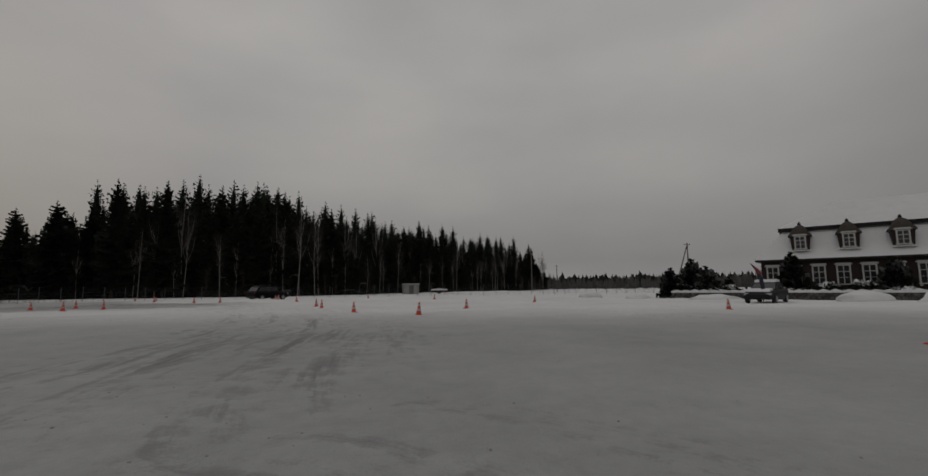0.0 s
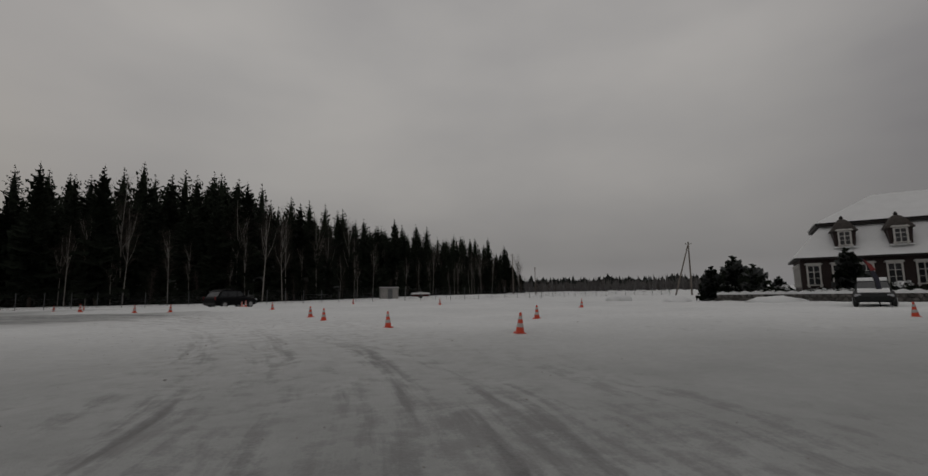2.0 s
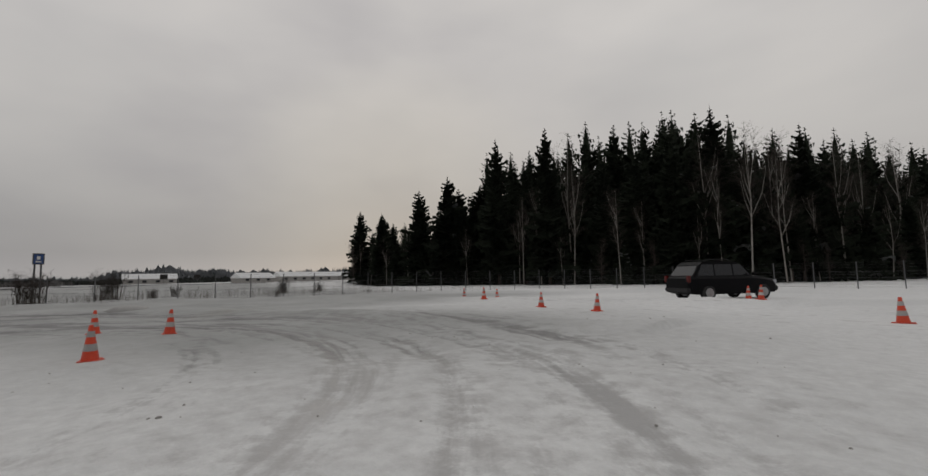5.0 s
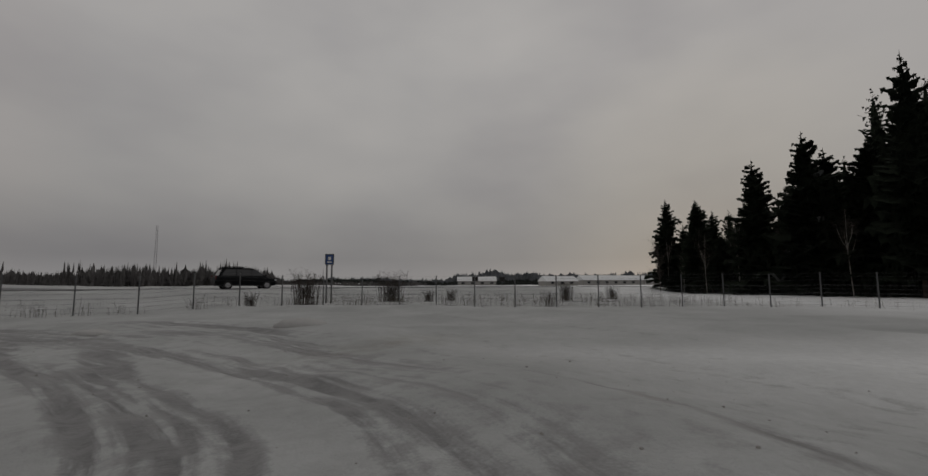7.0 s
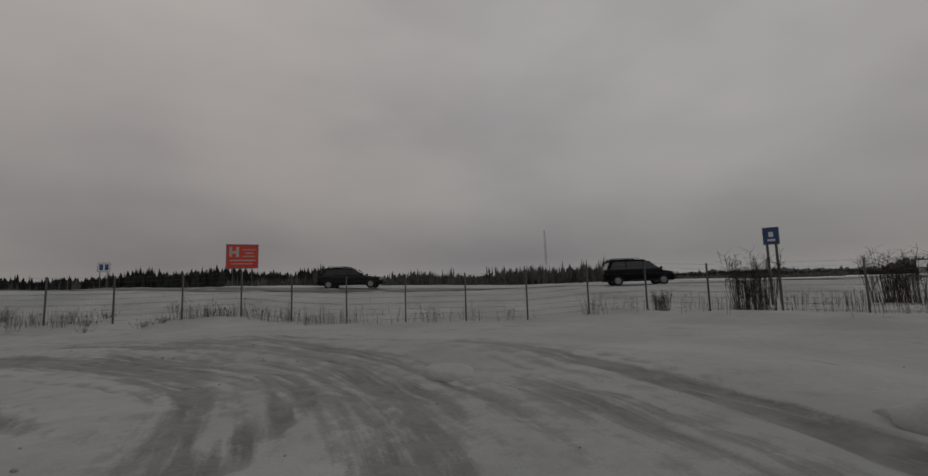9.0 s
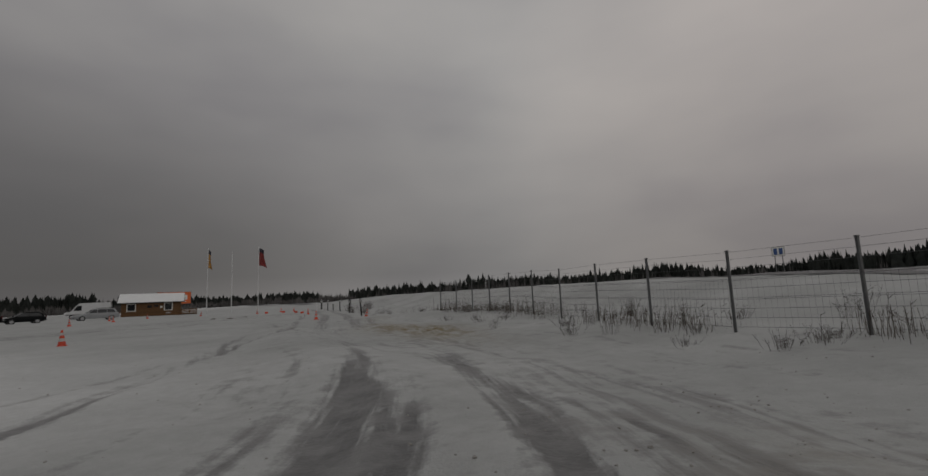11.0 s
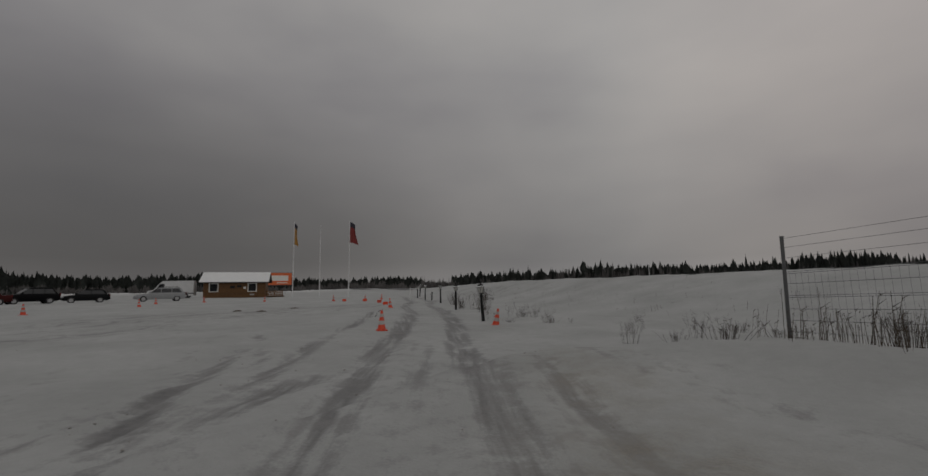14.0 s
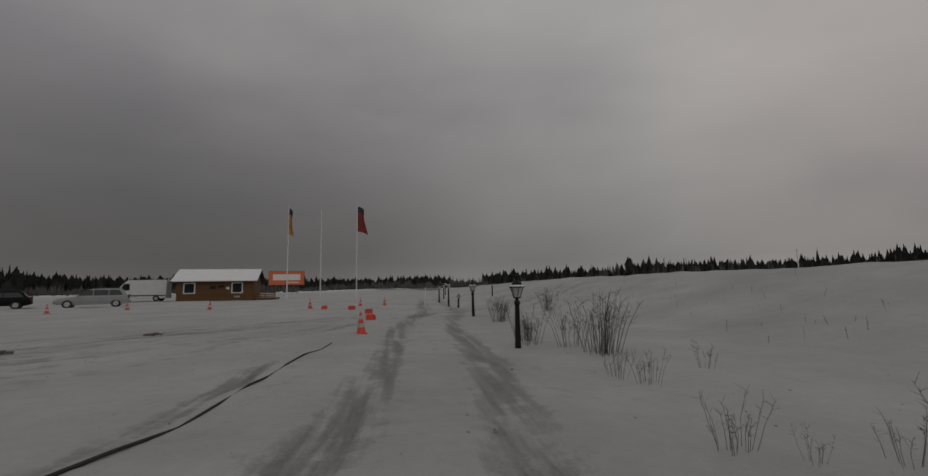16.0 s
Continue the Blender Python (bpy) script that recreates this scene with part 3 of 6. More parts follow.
def lathe(bm, profile, n=12, slot=0, centre=(0, 0)):
    """A turned shape from (radius, height) pairs."""
    rings = [[bm.verts.new((centre[0] + r * math.cos(2 * math.pi * k / n), centre[1] + r * math.sin(2 * math.pi * k / n), z)) for k in range(n)] for r, z in profile]
    for r0, r1 in zip(rings, rings[1:]):
        for k in range(n):
            bm.faces.new((r0[k], r0[(k + 1) % n], r1[(k + 1) % n], r1[k])).material_index = slot
    bm.faces.new(rings[-1]).material_index = slot
    bm.faces.new(list(reversed(rings[0]))).material_index = slot


def prism(bm, outline, y0, y1, slot=0):
    """An outline in x and z, drawn out along y."""
    a = [bm.verts.new((x, y0, z)) for x, z in outline]
    b = [bm.verts.new((x, y1, z)) for x, z in outline]
    n = len(a)
    for k in range(n):
        bm.faces.new((a[k], a[(k + 1) % n], b[(k + 1) % n], b[k])).material_index = slot
    bm.faces.new(a).material_index = slot
    bm.faces.new(list(reversed(b))).material_index = slot
    bmesh.ops.recalc_face_normals(bm, faces=bm.faces)


def quad(bm, pts, slot=0):
    f = bm.faces.new([bm.verts.new(p) for p in pts])
    f.material_index = slot
    return f

# ---- trees ----
def spruce(seed, height, width, bare=0.04, frost=0.0, dense=1.15, power=0.62):
    """A spruce: tapered trunk, drooping feathered boughs at uneven heights and hanging sprays."""
    r = random.Random(seed)
    e = new("spruce")
    t = bmesh.new()
    lean = r.uniform(-0.15, 0.15)
    tube(t, [(0, 0, -0.3), (lean * 0.3, 0, height * 0.4), (lean, 0, height * 0.98)], [height * 0.009 + 0.04, height * 0.007 + 0.02, 0.015], 6)
    part("trunk", t, M_BARK, e)
    c = bmesh.new()
    # added opaque inner hull that blocks light, so the crown's heart reads dark
    rings = []
    for i in range(9):
        f = i / 8
        z = height * (bare + 0.03 + (0.93 - bare) * f)
        rings.append([c.verts.new((lean * f + 0.42 * width * (1 - f) ** power * r.uniform(0.6, 1.15) * math.cos(k * 0.785), 0.42 * width * (1 - f) ** power * r.uniform(0.6, 1.15) * math.sin(k * 0.785), z + r.uniform(-0.3, 0.3))) for k in range(8)])
    for r0, r1 in zip(rings, rings[1:]):
        for k in range(8):
            c.faces.new((r0[k], r0[(k + 1) % 8], r1[(k + 1) % 8], r1[k]))
    n = int(200 * dense)
    lobe = [r.uniform(0, 6.28) for _ in range(3)]
    down = Vector((0, 0, -1))
    for k in range(n):
        u = (k + r.random()) / n
        f = 0.55 * u + 0.45 * (1 - math.sqrt(1 - u))
        z = height * (bare + (0.985 - bare) * f)
        a = k * 2.39996 + r.uniform(-0.5, 0.5)
        full = 1 + 0.16 * math.sin(a + lobe[0] + z * 0.5) + 0.12 * math.sin(2 * a + lobe[1] - z * 0.9)
        ln = (width * (1 - f) ** power * r.uniform(0.5, 1.12) + 0.018 * height * (1 - f) ** 0.3 * r.uniform(0.3, 1)) * full
        droop = (0.46 - 0.72 * f) * r.uniform(0.6, 1.3)
        d, s = Vector((math.cos(a), math.sin(a), 0)), Vector((-math.sin(a), math.cos(a), 0))
        base = Vector((lean * z / height, 0, z))
        slot = 1 if r.random() < frost else 0
        w0 = ln * 0.26 + 0.15
        prev = None
        for i in range(4):
            q = i / 3
            p = base + d * ln * q + Vector((0, 0, -droop * ln * q + 0.18 * ln * q ** 3))
            w = w0 * (0.5, 1.1, 0.9, 0.3)[i] * r.uniform(0.6, 1.3)
            row = [c.verts.new(v) for v in (p + s * w + down * w * r.uniform(0.3, 0.8), p + Vector((0, 0, 0.05)), p - s * w + down * w * r.uniform(0.3, 0.8))]
            if prev:
                for j in (0, 1):
                    c.faces.new((prev[j], prev[j + 1], row[j + 1], row[j])).material_index = slot
            prev = row
            if i:
                for sg in (1, -1):
                    o = p + s * sg * w * r.uniform(0.2, 0.9) - d * ln * 0.12
                    hang = ln * r.uniform(0.10, 0.26) + r.uniform(0.1, 0.45)
                    tip = o + s * sg * w * r.uniform(-0.3, 0.7) + d * ln * r.uniform(-0.05, 0.2) + down * hang
                    c.faces.new([c.verts.new(v) for v in (o + d * 0.14 * ln + s * 0.05, o - d * 0.12 * ln, tip)]).material_index = slot
    # leader shoots
    for k in range(5):
        a = k * 1.3
        o = Vector((lean, 0, height * (0.93 + 0.012 * k)))
        c.faces.new([c.verts.new(v) for v in (o, o + Vector((0.05, 0.05, 0.35)), o + Vector((math.cos(a) * 0.34, math.sin(a) * 0.34, 0.28)))])
    c.faces.new([c.verts.new(v) for v in ((lean - 0.07, 0, height * 0.95), (lean + 0.07, 0, height * 0.95), (lean, 0, height * 1.015))])
    part("crown", c, (M_NEEDLE, M_FROST), e)
    return e


def bare_tree(seed, height, mat, spread=0.22, sprays=190, trunk=0.012, low=0.35, name="birch"):
    """A leafless tree: trunk, rising limbs and many fine twigs."""
    r = random.Random(seed)
    e = new(name)
    t = bmesh.new()
    sway = [r.uniform(-0.03, 0.03) * height for _ in range(2)]
    mid = Vector((sway[0], sway[1], height * 0.5))
    top = Vector((sway[0] * 0.4 + r.uniform(-0.4, 0.4), sway[1] * 0.4, height))
    tube(t, [(0, 0, -0.3), mid, top], [height * trunk, height * trunk * 0.6, 0.01], 6)
    c = bmesh.new()
    limbs = [(Vector((0, 0, 0)), mid, top)]
    for k in range(6):
        q = r.uniform(low, 0.75)
        base = (mid * (q / 0.5) if q < 0.5 else mid.lerp(top, (q - 0.5) / 0.5))
        a = r.uniform(0, 6.28)
        ln = height * r.uniform(0.16, 0.34)
        knee = base + Vector((math.cos(a) * 0.45, math.sin(a) * 0.45, 1)).normalized() * ln * 0.5
        end = knee + Vector((math.cos(a) * 0.22, math.sin(a) * 0.22, 1)).normalized() * ln * 0.5
        tube(c, [base, knee, end], [height * trunk * 0.42, height * trunk * 0.26, 0.012], 4, 1, cap=False)
        limbs.append((base, knee, end))
    part("trunk", t, mat, e)
    for k in range(sprays):
        if k % 2:
            q = r.uniform(low, 0.98)
            base = (mid * (q / 0.5) if q < 0.5 else mid.lerp(top, (q - 0.5) / 0.5))
        else:
            l0, l1, l2 = limbs[r.randrange(1, len(limbs))]
            q = r.uniform(0.45, 0.95)
            base = l1.lerp(l2, r.random())
        a, ln = r.uniform(0, 6.28), height * spread * (1.15 - q) * r.uniform(0.4, 1.1) + 0.35
        d = Vector((math.cos(a), math.sin(a), r.uniform(0.4, 1.5))).normalized()
        knee = base + d * ln * 0.55
        end = knee + (d + Vector((r.uniform(-0.4, 0.4), r.uniform(-0.4, 0.4), -0.25))).normalized() * ln * 0.5
        tube(c, [base, knee, end], [0.010 + ln * 0.004, 0.008 + ln * 0.002, 0.005], 3, cap=False)
        for _ in range(5):
            s = base.lerp(knee, r.uniform(0.3, 1)) if r.random() < 0.4 else knee.lerp(end, r.uniform(0, 1))
            g = s + Vector((r.uniform(-1, 1), r.uniform(-1, 1), r.uniform(-0.4, 0.8))).normalized() * ln * r.uniform(0.25, 0.55)
            c.faces.new([c.verts.new(v) for v in (s, s + Vector((0.012, 0.012, 0.012)), g)])
    part("crown", c, (M_TWIG, mat), e)
    return e


SPRUCES = [spruce(i, h, w, bare, frost) for i, (h, w, bare, frost) in enumerate(
    [(25, 4.3, 0.05, 0.0), (24, 4.1, 0.03, 0.03), (26, 3.8, 0.10, 0.0), (23, 4.4, 0.02, 0.05), (25, 3.8, 0.12, 0.0), (20, 4.3, 0.01, 0.10), (24, 3.3, 0.2, 0.0)])] + [spruce(17, 13, 3.3, 0.0, 0.16, 0.9, 0.55)]
BIRCHES = [bare_tree(40 + i, h, M_BIRCH, trunk=0.0055) for i, h in enumerate((21, 19, 23, 20))]
GREYS = [bare_tree(50 + i, h, M_TWIG, 0.3, 150, 0.010, 0.2, name="alder") for i, h in enumerate((11, 13))]
SPRUCE_TEXT = "tall dark green spruce at the forest edge"
for o in SPRUCES:
    tagged(o, SPRUCE_TEXT, "tree", "forest trees")
for o in BIRCHES:
    tagged(o, "bare pale-barked birch among dark spruces", "tree", "forest trees")
for o in GREYS:
    tagged(o, "leafless grey alder with fine bare twigs", "tree", "forest trees")

FRONT = spline([(-79, 65.5), (-67, 69), (-55, 72), (-43, 75), (-31, 77.5), (-23, 88), (-14, 105), (-2, 127), (13, 150), (35, 172)], 1.0)
PLANTED = []


def stand(kinds, x, y, scale, rnd, label="", wide=1.0):
    src = kinds[rnd.randrange(len(kinds))]
    m = pose(x, y, gz(x, y), 0, 0, rnd.uniform(0, 360)) @ Matrix.Diagonal((scale * wide, scale * wide, scale * rnd.uniform(0.93, 1.07), 1))
    if src in PLANTED:
        o = copy_thing(src, m)
    else:
        src.matrix_basis = m
        PLANTED.append(src)
        o = src
    if label:
        o["label"] = label
    return o


def edge_size(i):
    """Young and low at the western corner, tallest in the middle, lower again far off."""
    return 0.50 + 0.08 * float(smooth(np.array(i / 14.0))) + 0.32 * float(smooth(np.array((i - 11) / 11.0))) - 0.09 * float(smooth(np.array((i - 46) / 40.0)))


rnd = random.Random(11)
f_len = len(FRONT)
f_tan = np.gradient(FRONT, axis=0)
f_tan /= np.linalg.norm(f_tan, axis=1, keepdims=True)
for row, back, step in ((0, 0.6, 2.3), (1, 2.8, 1.9), (2, 5.2, 1.9), (3, 8.2, 2.2)):
    s = rnd.uniform(0, 2)
    while s < f_len - 1:
        i = int(s)
        x, y = FRONT[i] + np.array([-f_tan[i][1], f_tan[i][0]]) * (back + rnd.uniform(-1.2, 1.2))
        young = 1.5 - 0.4 * float(smooth(np.array((i - 12) / 12.0))) if i < 26 else 1.0
        size = edge_size(i) * (rnd.uniform(0.82, 1.02) if rnd.random() < 0.86 or i < 16 else rnd.uniform(1.04, 1.14))
        if row and rnd.random() < 0.10:
            stand(BIRCHES, x, y, size * 0.98, rnd)
        elif row == 0 and rnd.random() < 0.35:
            stand(SPRUCES[3::2], x, y, size * rnd.uniform(0.4, 0.75), rnd)
        else:
            stand(SPRUCES[:7], x, y, size, rnd, wide=young)
        s += step * rnd.uniform(0.7, 1.3)
# slender birches and alders along the edge
s = 1.0
while s < f_len - 2:
    i = int(s)
    x, y = FRONT[i] + np.array([-f_tan[i][1], f_tan[i][0]]) * rnd.uniform(-2.2, 0.2)
    size = edge_size(i) * 1.05
    stand(BIRCHES if rnd.random() < 0.75 else GREYS, x, y, size * rnd.uniform(0.55, 0.95), rnd)
    s += rnd.choice((0.7, 1.2, 2.2, 3.5)) * (1.0 if i < 75 else 1.4)
# the depth of the wood, tree behind tree
deep_v, deep_f, deep_n = [], [], 0
SRC = []
for o in SPRUCES[:5]:
    me = next(q for q in o.children if q.name.startswith("crown")).data
    co = np.empty(len(me.vertices) * 3)
    me.vertices.foreach_get("co", co)
    SRC.append((co.reshape(-1, 3), [tuple(p.vertices) for k, p in enumerate(me.polygons) if k < 64 or k % 5 < 2]))
for back, step in ((12.0, 3.2), (17.0, 3.6), (23.0, 4.4)):
    s = rnd.uniform(0, 2)
    while s < f_len - 1:
        i = int(s)
        x, y = FRONT[i] + np.array([-f_tan[i][1], f_tan[i][0]]) * (back + rnd.uniform(-1.5, 1.5))
        size = edge_size(i) * rnd.uniform(0.9, 1.08)
        co, faces = SRC[rnd.randrange(5)]
        a = rnd.uniform(0, 6.28)
        deep_v.append(np.stack([x + size * (co[:, 0] * math.cos(a) - co[:, 1] * math.sin(a)), y + size * (co[:, 0] * math.sin(a) + co[:, 1] * math.cos(a)), gz(x, y) + size * co[:, 2]], 1))
        deep_f += [tuple(q + deep_n for q in f) for f in faces]
        deep_n += len(co)
        s += step * rnd.uniform(0.7, 1.3)
me = bpy.data.meshes.new("deep_forest")
me.from_pydata(np.concatenate(deep_v), [], deep_f)
me.materials.append(M_NEEDLE)
tagged(new("deep_forest", me), "dense dark spruce stand deep inside the forest", "forest", kind="stuff")
# closing the western flank
for k in range(14):
    stand(SPRUCES[5::2], -78.6 + 0.8 * k + rnd.uniform(-0.8, 0.8), 65.6 + 0.25 * k + rnd.uniform(-1, 3), rnd.uniform(0.42, 0.56), rnd, wide=1.5)
for k in range(14):
    x, y = -79 - rnd.uniform(-2, 2) + k * 0.5, 69 + k * 1.8
    stand(SPRUCES[:7], x, y, rnd.uniform(0.46, 0.6), rnd, wide=1.4)
# alder scrub at the far end of the wood
for k in range(16):
    stand(GREYS, rnd.uniform(4, 40), rnd.uniform(122, 158), rnd.uniform(0.45, 0.8), rnd, "low leafless alder scrub beside the forest")


# ---- far woods round the horizon ----
def far_woods(name, mat, spots, seed, label):
    """Many small far trees: layered ragged cones, or sheaves of fine rising limbs."""
    r = random.Random(seed)
    v, f = [], []
    xs, ys = np.array([q[0] for q in spots]), np.array([q[1] for q in spots])
    grounds = terrain(xs, ys) - 0.3
    swell = 0.97 + 0.15 * waves(xs, ys, 21, 55) + 0.07 * waves(xs, ys, 22, 16)
    for (x, y, h, w, pointed), z, g in zip(spots, grounds.tolist(), swell.tolist()):
        h *= g
        if pointed:
            for k in range(2):
                a = r.uniform(0, 3.14)
                dx, dy = math.cos(a) * w, math.sin(a) * w
                n = 7
                base = len(v)
                for i in range(n + 1):
                    q = i / n
                    ww = (1 - q) ** 0.62 * (1.75 if i % 2 else 1.15)
                    l_, r_ = max(ww * r.uniform(0.6, 1.2), 0.03), max(ww * r.uniform(0.6, 1.2), 0.03)
                    v += [(x - dx * l_, y - dy * l_, z + h * (q + r.uniform(-0.05, 0.02))), (x + dx * r_, y + dy * r_, z + h * (q + r.uniform(-0.05, 0.02)))]
                for i in range(n):
                    b = base + 2 * i
                    f.append((b, b + 1, b + 3, b + 2))
        else:
            for k in range(9):
                a, o = r.uniform(0, 6.28), r.uniform(0.1, 1.0)
                q0, q1 = r.uniform(-0.05, 0.45), r.uniform(0.55, 1.0) - 0.28 * o * o
                tx, ty = x + math.cos(a) * w * o, y + math.sin(a) * w * o
                bx, by = x + math.cos(a) * w * o * 0.3, y + math.sin(a) * w * o * 0.3
                c, d = 0.16 * w * math.sin(a + 1), 0.16 * w * math.cos(a + 1)
                base = len(v)
                v += [(bx - c, by - d, z + h * q0), (bx + c, by + d, z + h * q0), (tx + c * 0.9, ty + d * 0.9, z + h * (q0 + 0.6 * (q1 - q0))), (tx, ty, z + h * q1), (tx - c * 0.9, ty - d * 0.9, z + h * (q0 + 0.55 * (q1 - q0)))]
                f.append((base, base + 1, base + 2, base + 3, base + 4))
    me = bpy.data.meshes.new(name)
    me.from_pydata(v, [], f)
    me.materials.append(mat)
    return tagged(new(name, me), label, "woodland", kind="stuff")


def belt(b0, b1, dist, depth, count, h0, h1, wide, pointed, r, cx=-20, cy=10):
    out = []
    for _ in range(count):
        b, d = math.radians(r.uniform(b0, b1)), dist + r.uniform(0, depth)
        out.append((cx - math.sin(b) * d, cy + math.cos(b) * d, r.uniform(h0, h1), r.uniform(0.6, 1.4) * wide, pointed if r.random() < (0.88 if pointed else 0.97) else not pointed))
    return out


rw = random.Random(5)
dark_spots = belt(138, 162, 175, 50, 1200, 7.5, 11.0, 1.3, True, rw) + belt(158, 202, 180, 60, 2000, 6.5, 10.0, 1.3, True, rw) + belt(198, 218, 180, 60, 700, 4.5, 7.6, 1.2, True, rw) + belt(146, 206, 185, 50, 60, 9.5, 11.5, 1.2, True, rw)
dark_spots += belt(208, 228, 260, 40, 420, 2.0, 4.8, 1.3, True, rw) + belt(222, 245, 235, 50, 700, 3.0, 7.0, 1.4, True, rw) + belt(245, 264, 225, 50, 560, 4.5, 9.0, 1.4, True, rw) + belt(262, 300, 210, 60, 900, 5, 10.5, 1.5, True, rw)
dark_spots += belt(318, 352, 300, 60, 700, 6, 10, 1.8, True, rw) + belt(62, 118, 420, 120, 1300, 4, 7, 2.4, False, rw)
bare_spots = belt(101, 152, 165, 60, 3400, 4.6, 7.6, 1.5, False, rw) + belt(103, 150, 160, 60, 34, 8.5, 12.0, 2.4, False, rw) + belt(84, 103, 190, 60, 260, 1.5, 3.2, 1.5, False, rw) + belt(318, 356, 210, 60, 700, 4.0, 8.5, 1.2, False, rw) + belt(150, 206, 172, 60, 800, 6.0, 9.5, 1.1, False, rw) + belt(200, 222, 172, 60, 300, 4.0, 6.6, 1.1, False, rw) + belt(222, 300, 200, 40, 900, 2.0, 4.5, 1.3, False, rw)
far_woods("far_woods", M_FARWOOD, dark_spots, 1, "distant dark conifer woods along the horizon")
far_woods("hazy_hills", M_HAZE, belt(46, 84, 620, 200, 1100, 13, 20, 11.0, False, rw) + belt(80, 112, 640, 200, 800, 8, 12, 11.0, False, rw) + belt(330, 360, 600, 100, 300, 12, 17, 8.0, False, rw), 3, "wooded hills far beyond the fields, tinted pale blue-grey for haze")
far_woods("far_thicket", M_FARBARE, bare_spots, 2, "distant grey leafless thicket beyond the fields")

# ---- fence, lanterns, course markers ----
FENCE_STEP = 2.1
FENCE = spline([(41.70, 83.70), (12.25, 73.21), (-5.35, 67.81), (-16.52, 66.05), (-25.59, 64.61), (-33.79, 62.66), (-39.07, 59.12), (-42.85, 54.57), (-44.82, 50.05), (-45.18, 45.60), (-45.96, 41.18), (-46.84, 37.12), (-48.06, 33.46), (-48.62, 29.72), (-47.66, 26.55),
                (-44.85, 23.58), (-42.61, 20.68), (-40.93, 18.30), (-39.53, 16.31), (-38.55, 14.19), (-37.17, 12.48), (-35.39, 11.43), (-33.61, 10.01), (-31.92, 8.31), (-30.03, 6.23), (-28.14, 4.15), (-26.26, 2.27), (-24.40, 0.49), (-22.73, -0.97), (-21.37, -2.01)][::-1], FENCE_STEP)[::-1]
fence = thing("mesh_fence", *FENCE[0], "grey welded mesh fence with slim steel posts in snow", "fence", z=0.0)
fence.matrix_basis = Matrix()
post_bm = bmesh.new()
box(post_bm, (-0.024, -0.024, -0.3), (0.024, 0.024, 1.62), bevel=0.005)
box(post_bm, (-0.028, -0.028, 1.62), (0.028, 0.028, 1.645))
panel_bm = bmesh.new()
for zz in (0.10, 0.28, 0.46, 0.64, 0.67, 0.86, 1.02, 1.05):
    box(panel_bm, (0.03, -0.003, zz), (FENCE_STEP - 0.03, 0.003, zz + 0.006))
for zz in (1.28, 1.45, 1.60):
    box(panel_bm, (-0.01, -0.002, zz), (FENCE_STEP, 0.002, zz + 0.005))
for k in range(20):
    xx = 0.08 + 0.10 * k
    box(panel_bm, (xx, -0.001, 0.08), (xx + 0.0018, 0.001, 1.06))
first_post = part("post", post_bm, M_GALV, fence)
first_panel = part("mesh_panel", panel_bm, M_GALV, fence)
for i, (x, y) in enumerate(FENCE):
    p = first_post if i == 0 else new("post", first_post.data)
    p.parent = fence
    p.matrix_basis = pose(x, y, gz(x, y), 0, 0, 17 * i)
    if i + 1 < len(FENCE):
        x1, y1 = FENCE[i + 1]
        z0, z1 = gz(x, y), gz(x1, y1)
        p = first_panel if i == 0 else new("mesh_panel", first_panel.data)
        p.parent = fence
        p.matrix_basis = pose(x, y, z0, 0, -math.degrees(math.atan2(z1 - z0, FENCE_STEP)), math.degrees(math.atan2(y1 - y, x1 - x)))


def traffic_cone():
    e = new("traffic_cone")
    b = bmesh.new()
    box(b, (-0.15, -0.15, -0.02), (0.15, 0.15, 0.035), bevel=0.02)
    part("base", b, M_ORANGE, e)
    body = lambda z: 0.115 - 0.17 * (z - 0.035)  # noqa: E731
    for name, z0, z1, mat, proud in (("body", 0.035, 0.55, M_ORANGE, 0.0), ("band", 0.17, 0.275, M_REFLECT, 0.003), ("band", 0.375, 0.465, M_REFLECT, 0.003)):
        b = bmesh.new()
        lathe(b, [(body(z0) + proud, z0), (body(z1) + proud, z1)], 14)
        part(name, b, mat, e, smooth_=False)
    return tagged(e, "orange traffic cone with two pale bands on snow", "traffic cone", "cones marking the course")


CONES = [(-1.58, 19.64), (-5.24, 23.59), (0.64, 26.10), (-8.37, 28.62), (-9.61, 31.61), (6.35, 36.22), (9.31, 8.68), (13.69, 22.49), (-2.19, 47.71), (-10.85, 56.68), (-14.73, 42.44), (-19.58, 49.84), (-18.84, 48.64), (-21.52, 41.94), (-24.37, 42.81), (-29.23, 44.66), (-31.87, 45.80),
         (-22.8, 29.9), (-25.8, 31.4), (-27.7, 30.2), (-29.2, 27.9), (-23.0, 27.1), (-30.49, 46.89), (-14.90, 13.32), (-12.21, -1.62), (-13.87, -4.79), (-2.16, -11.41),
         (24.33, 11.74), (20.84, 5.81), (8.72, 2.48), (16.68, -4.71), (24.22, -8.25), (23.71, -12.03), (18.37, -15.04), (13.29, -18.89), (12.99, -22.36), (11.94, -23.53)]
cone = traffic_cone()
rc = random.Random(2)
for i, (x, y) in enumerate(CONES):
    m = pose(x, y, gz(x, y) - (0.05 if i == 25 else 0.01), rc.uniform(-3, 3), rc.uniform(-3, 3) - (9 if i == 25 else 0), rc.uniform(0, 90))
    if i == 0:
        cone.matrix_basis = m
    else:
        copy_thing(cone, m)


